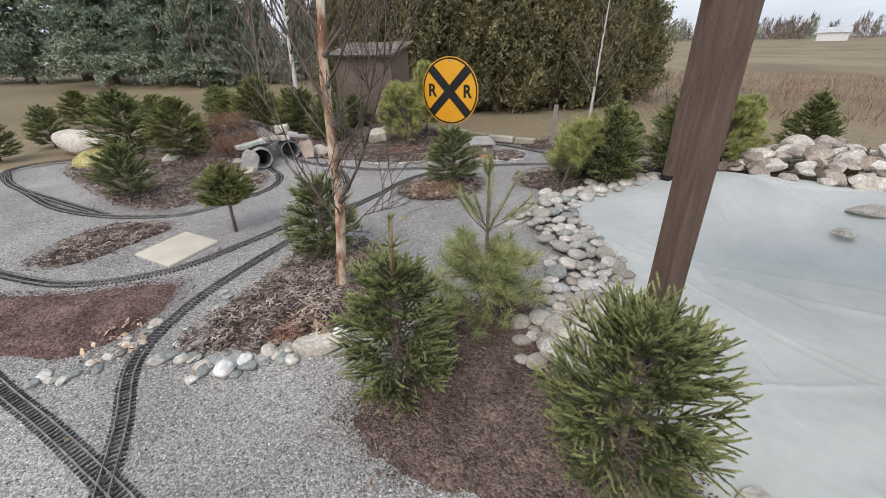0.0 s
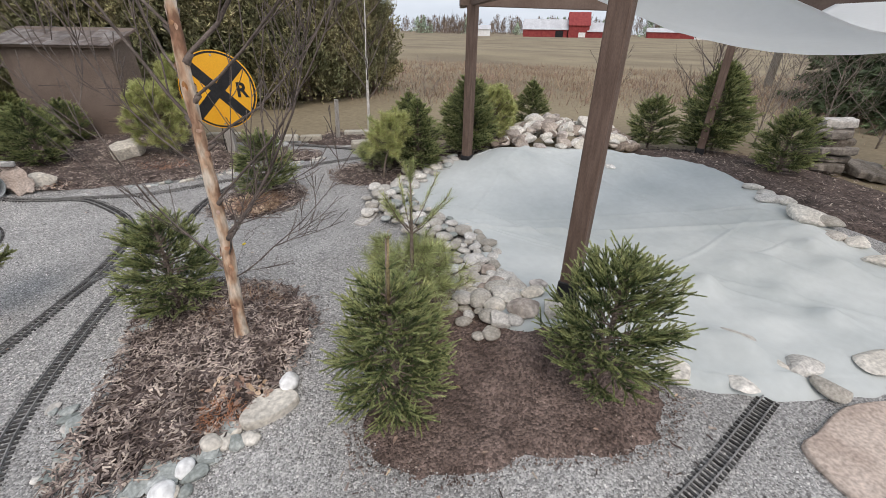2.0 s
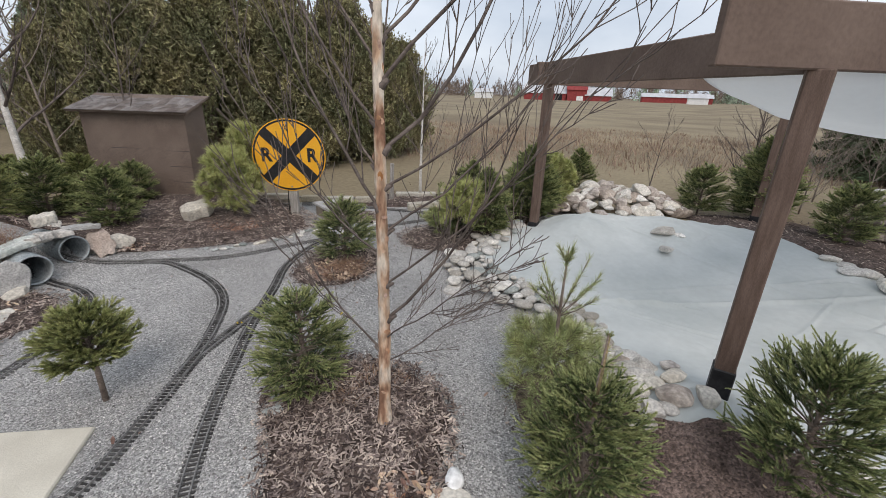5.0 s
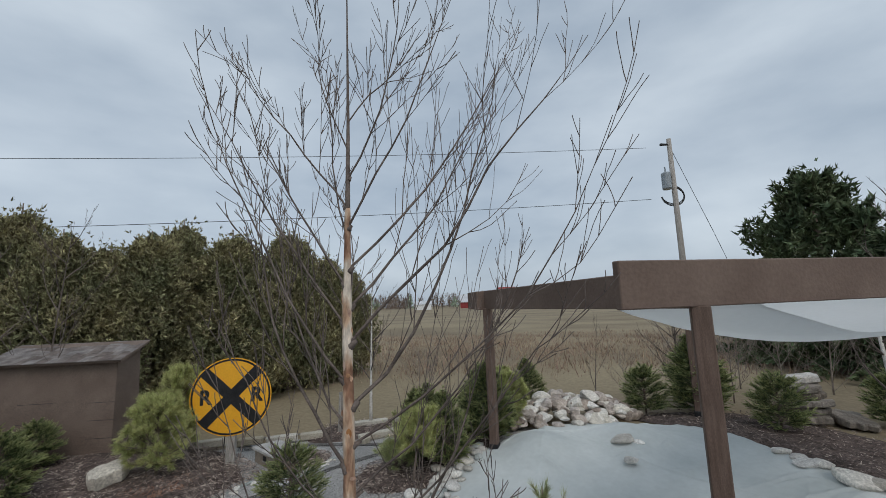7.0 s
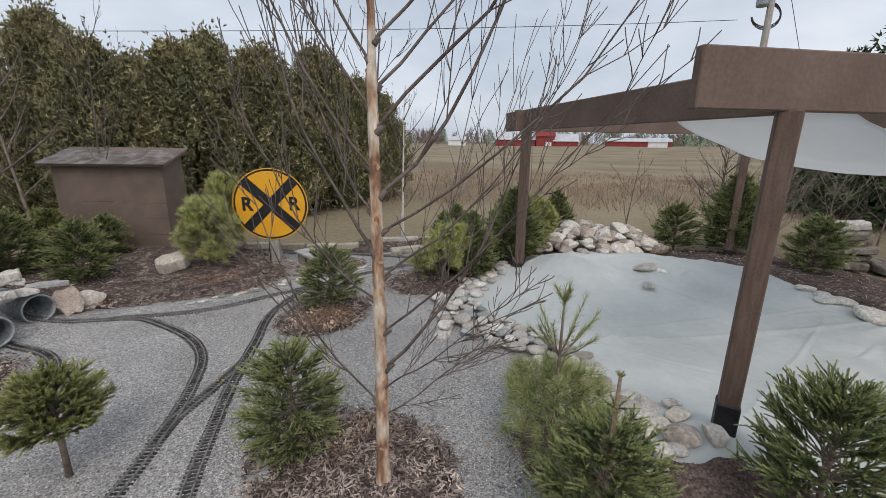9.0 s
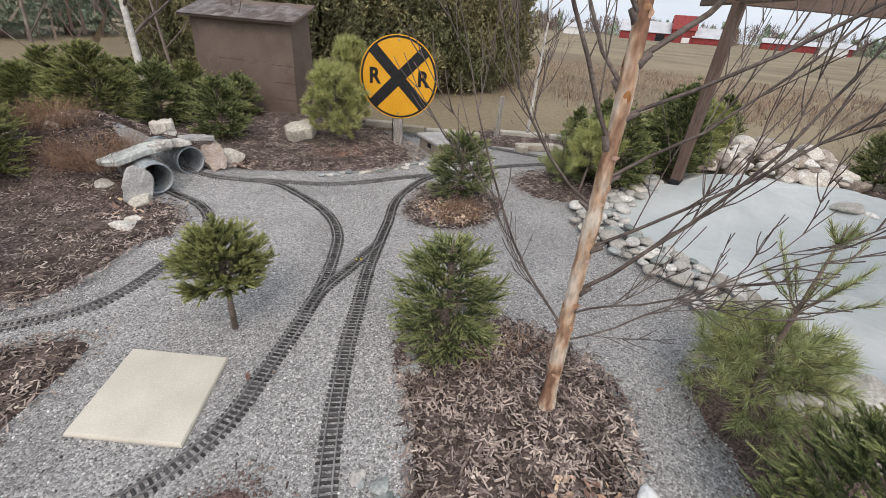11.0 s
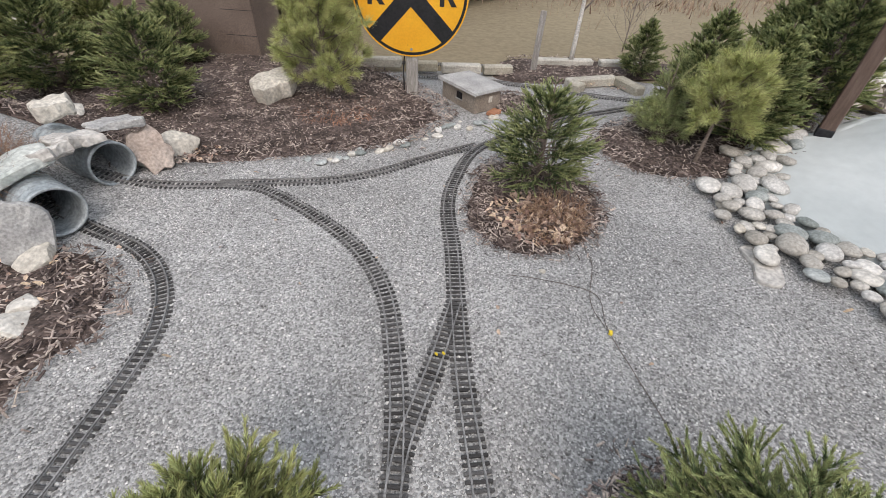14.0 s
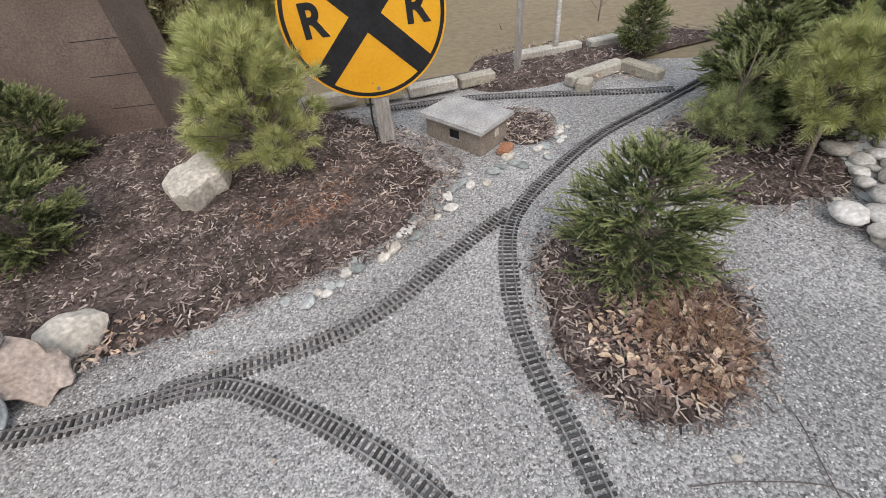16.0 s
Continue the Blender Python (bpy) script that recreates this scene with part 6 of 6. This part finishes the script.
def chips(lmin, lmax):
    def make(r, n):
        L, W, T = r.uniform(lmin, lmax, n), r.uniform(0.004, 0.011, n), r.uniform(0.002, 0.004, n)
        tmpl = np.array([(-1, -0.6, 0), (1, -1, 0), (0.9, 1, 0), (-1.05, 0.7, 0), (-0.9, -0.5, 1), (0.95, -0.8, 1), (0.8, 0.8, 1), (-1, 0.6, 1)], dtype=float)
        loc = tmpl[None] * np.stack([L / 2, W / 2, T], 1)[:, None]
        return turned(r, n, loc), [(4, 5, 6, 7), (0, 1, 5, 4), (1, 2, 6, 5), (2, 3, 7, 6), (3, 0, 4, 7)]
    return make


def grains(smin, smax):
    def make(r, n):
        S = r.uniform(smin, smax, n)
        tmpl = np.array([(1, 0, 0), (0.1, 0.9, 0), (-0.9, 0.2, 0), (-0.1, -0.8, 0), (0.1, 0.05, 0.75)], dtype=float)
        loc = tmpl[None] * S[:, None, None] / 2 * r.uniform(0.65, 1.2, (n, 5, 3))
        return turned(r, n, loc, 0.2), [(0, 1, 4), (1, 2, 4), (2, 3, 4), (3, 0, 4)]
    return make


def leaves(smin, smax):
    def make(r, n):
        S = r.uniform(smin, smax, n)
        tmpl = np.array([(-1, 0, 0), (-0.3, -0.5, 0.12), (0.5, -0.4, 0.2), (1, 0, 0.05), (0.5, 0.4, 0.22), (-0.3, 0.5, 0.1), (0, 0, -0.08)], dtype=float)
        loc = tmpl[None] * S[:, None, None] / 2 * r.uniform(0.75, 1.2, (n, 7, 3))
        return turned(r, n, loc, 0.5), [(0, 1, 6), (1, 2, 6), (2, 3, 6), (3, 4, 6), (4, 5, 6), (5, 0, 6)]
    return make


for i, (bed, n) in enumerate([("mulch_bed_birch", 8500), ("mulch_strip", 1500), ("mulch_bed_loop", 20000), ("mulch_bed_shed", 32000), ("mulch_bed_triangle", 3000), ("mulch_bed_pond", 4500), ("mulch_bed_house", 900), ("mulch_bed_rear", 2500), ("mulch_bed_right", 2500)]):
    scatter("mulch_chips", LOOPS[bed], n, chips(0.014, 0.052), M_CHIP, "loose shredded bark chips on the bed", 900 + i)
for i, (bed, n) in enumerate([("mulch_bed_birch", 700), ("mulch_strip", 350), ("mulch_bed_loop", 700), ("mulch_bed_shed", 900), ("mulch_bed_triangle", 450), ("mulch_bed_pond", 500), ("soil_bed_spruces", 500), ("reddish_bed", 500)]):
    lp = LOOPS[bed]
    scatter("mulch_chips", lp.mean(0) + (lp - lp.mean(0)) * 1.13, n, chips(0.012, 0.04), M_CHIP, "stray bark chips strewn beyond the bed", 970 + i, 0.006)
scatter("soil_crumbs", LOOPS["soil_bed_spruces"], 9000, grains(0.006, 0.016), M_SOIL, "crumbs of brown soil and fine mulch", 920, 0.02)
scatter("soil_crumbs", LOOPS["reddish_bed"], 9000, grains(0.006, 0.016), M_RED, "crumbs of reddish fine mulch", 921, 0.03)
near = np.array([(-3.4, 1.0), (-0.6, 0.2), (2.0, 0.1), (1.3, 0.75), (0.3, 1.05), (0.75, 2.8), (0.9, 4.4), (1.4, 5.6), (-0.2, 5.9), (-2.3, 6.2), (-2.6, 4.4), (-4.0, 4.2)])
scatter("gravel_grains", near, 210000, grains(0.005, 0.0115), M_PEBBLE, "loose pale crushed gravel grains", 930, 0.001, "gravel")
scatter("gravel_grains", near, 22000, grains(0.008, 0.016), M_PEBBLE_PALE, "larger pale gravel grains", 931, 0.002, "gravel")
scatter("gravel_grains", near, 12000, grains(0.007, 0.016), M_PEBBLE_DARK, "larger dark gravel grains", 932, 0.002, "gravel")
leafbed = smooth_loop([(-0.58, 4.72), (-0.5, 4.5), (-0.3, 4.45), (-0.12, 4.55), (-0.12, 4.8), (-0.3, 4.95), (-0.5, 4.95)])
scatter("dry_leaves", leafbed, 430, leaves(0.018, 0.052), M_LEAF, "heap of dry tan oak leaves in the triangle bed", 940, 0.04)
for i, lp in enumerate([[(-2.25, 6.3), (-1.9, 6.15), (-1.7, 6.25), (-2.0, 6.4)], [(-2.9, 5.3), (-2.6, 5.1), (-2.45, 5.3), (-2.8, 5.6)], [(1.5, 6.4), (1.9, 6.2), (1.85, 6.0), (1.6, 6.2)], [(-1.05, 2.3), (-0.8, 2.15), (-0.75, 2.25), (-0.95, 2.4)], [(-1.9, 2.4), (-1.75, 2.1), (-2.0, 1.95), (-2.05, 2.2)]]):
    scatter("dry_leaves", smooth_loop(lp), 70, leaves(0.02, 0.05), M_LEAF, "scattered dry brown leaves on the ground", 950 + i, 0.035)
scatter("dry_leaves", near, 130, leaves(0.012, 0.035), M_LEAF, "scattered dry brown leaves on the ground", 960, 0.012)
scatter("dry_leaves", LOOPS["soil_bed_spruces"], 40, leaves(0.02, 0.045), M_LEAF, "few dry leaves on the soil bed", 961, 0.03)

# ---- small things on the gravel ----
for x, y in ((-1.262, 4.155), (-1.235, 4.145)):
    tagged(part("switch_lever", box(Mesh(), (0.008, 0.014, 0.010), (0, 0, 0.005), 0.002), M_YPLASTIC, m=pose(x, y, hz(x, y) + 0.018, 0, 0, 20)), "small yellow plastic point lever beside the turnout", "switch lever", "point levers")
for x, y in ((0.04, 4.64), (-0.56, 3.92)):
    tagged(part("marker_cap", box(Mesh(), (0.028, 0.016, 0.012), (0, 0, 0.006), 0.004), M_YPLASTIC, m=pose(x, y, hz(x, y) + 0.006, 0, 0, 35)), "small yellow plastic marker lying on gravel", "marker", "yellow markers")
for pts, label in (([(-0.75, 4.42), (-0.6, 4.3), (-0.45, 4.12), (-0.55, 3.95), (-0.62, 3.75), (-0.7, 3.5)], "thin dark twig vine lying across the gravel"), ([(-0.2, 4.55), (-0.3, 4.3), (-0.5, 4.1), (-0.56, 3.94)], "thin dark twig vine lying across the gravel"), ([(-0.06, 4.62), (-0.10, 4.45), (-0.2, 4.38)], "pale broken stick at the bed edge")):
    xy, _ = smooth_line(pts, 0.03)
    tagged(part("fallen_twig", tube(Mesh(), [(x, y, hz(x, y) + 0.008 + 0.004 * noise.noise((x * 9, y * 9, 1))) for x, y in xy], [0.0019] * len(xy), 5), M_TWIG), label, "twig", "fallen twigs")
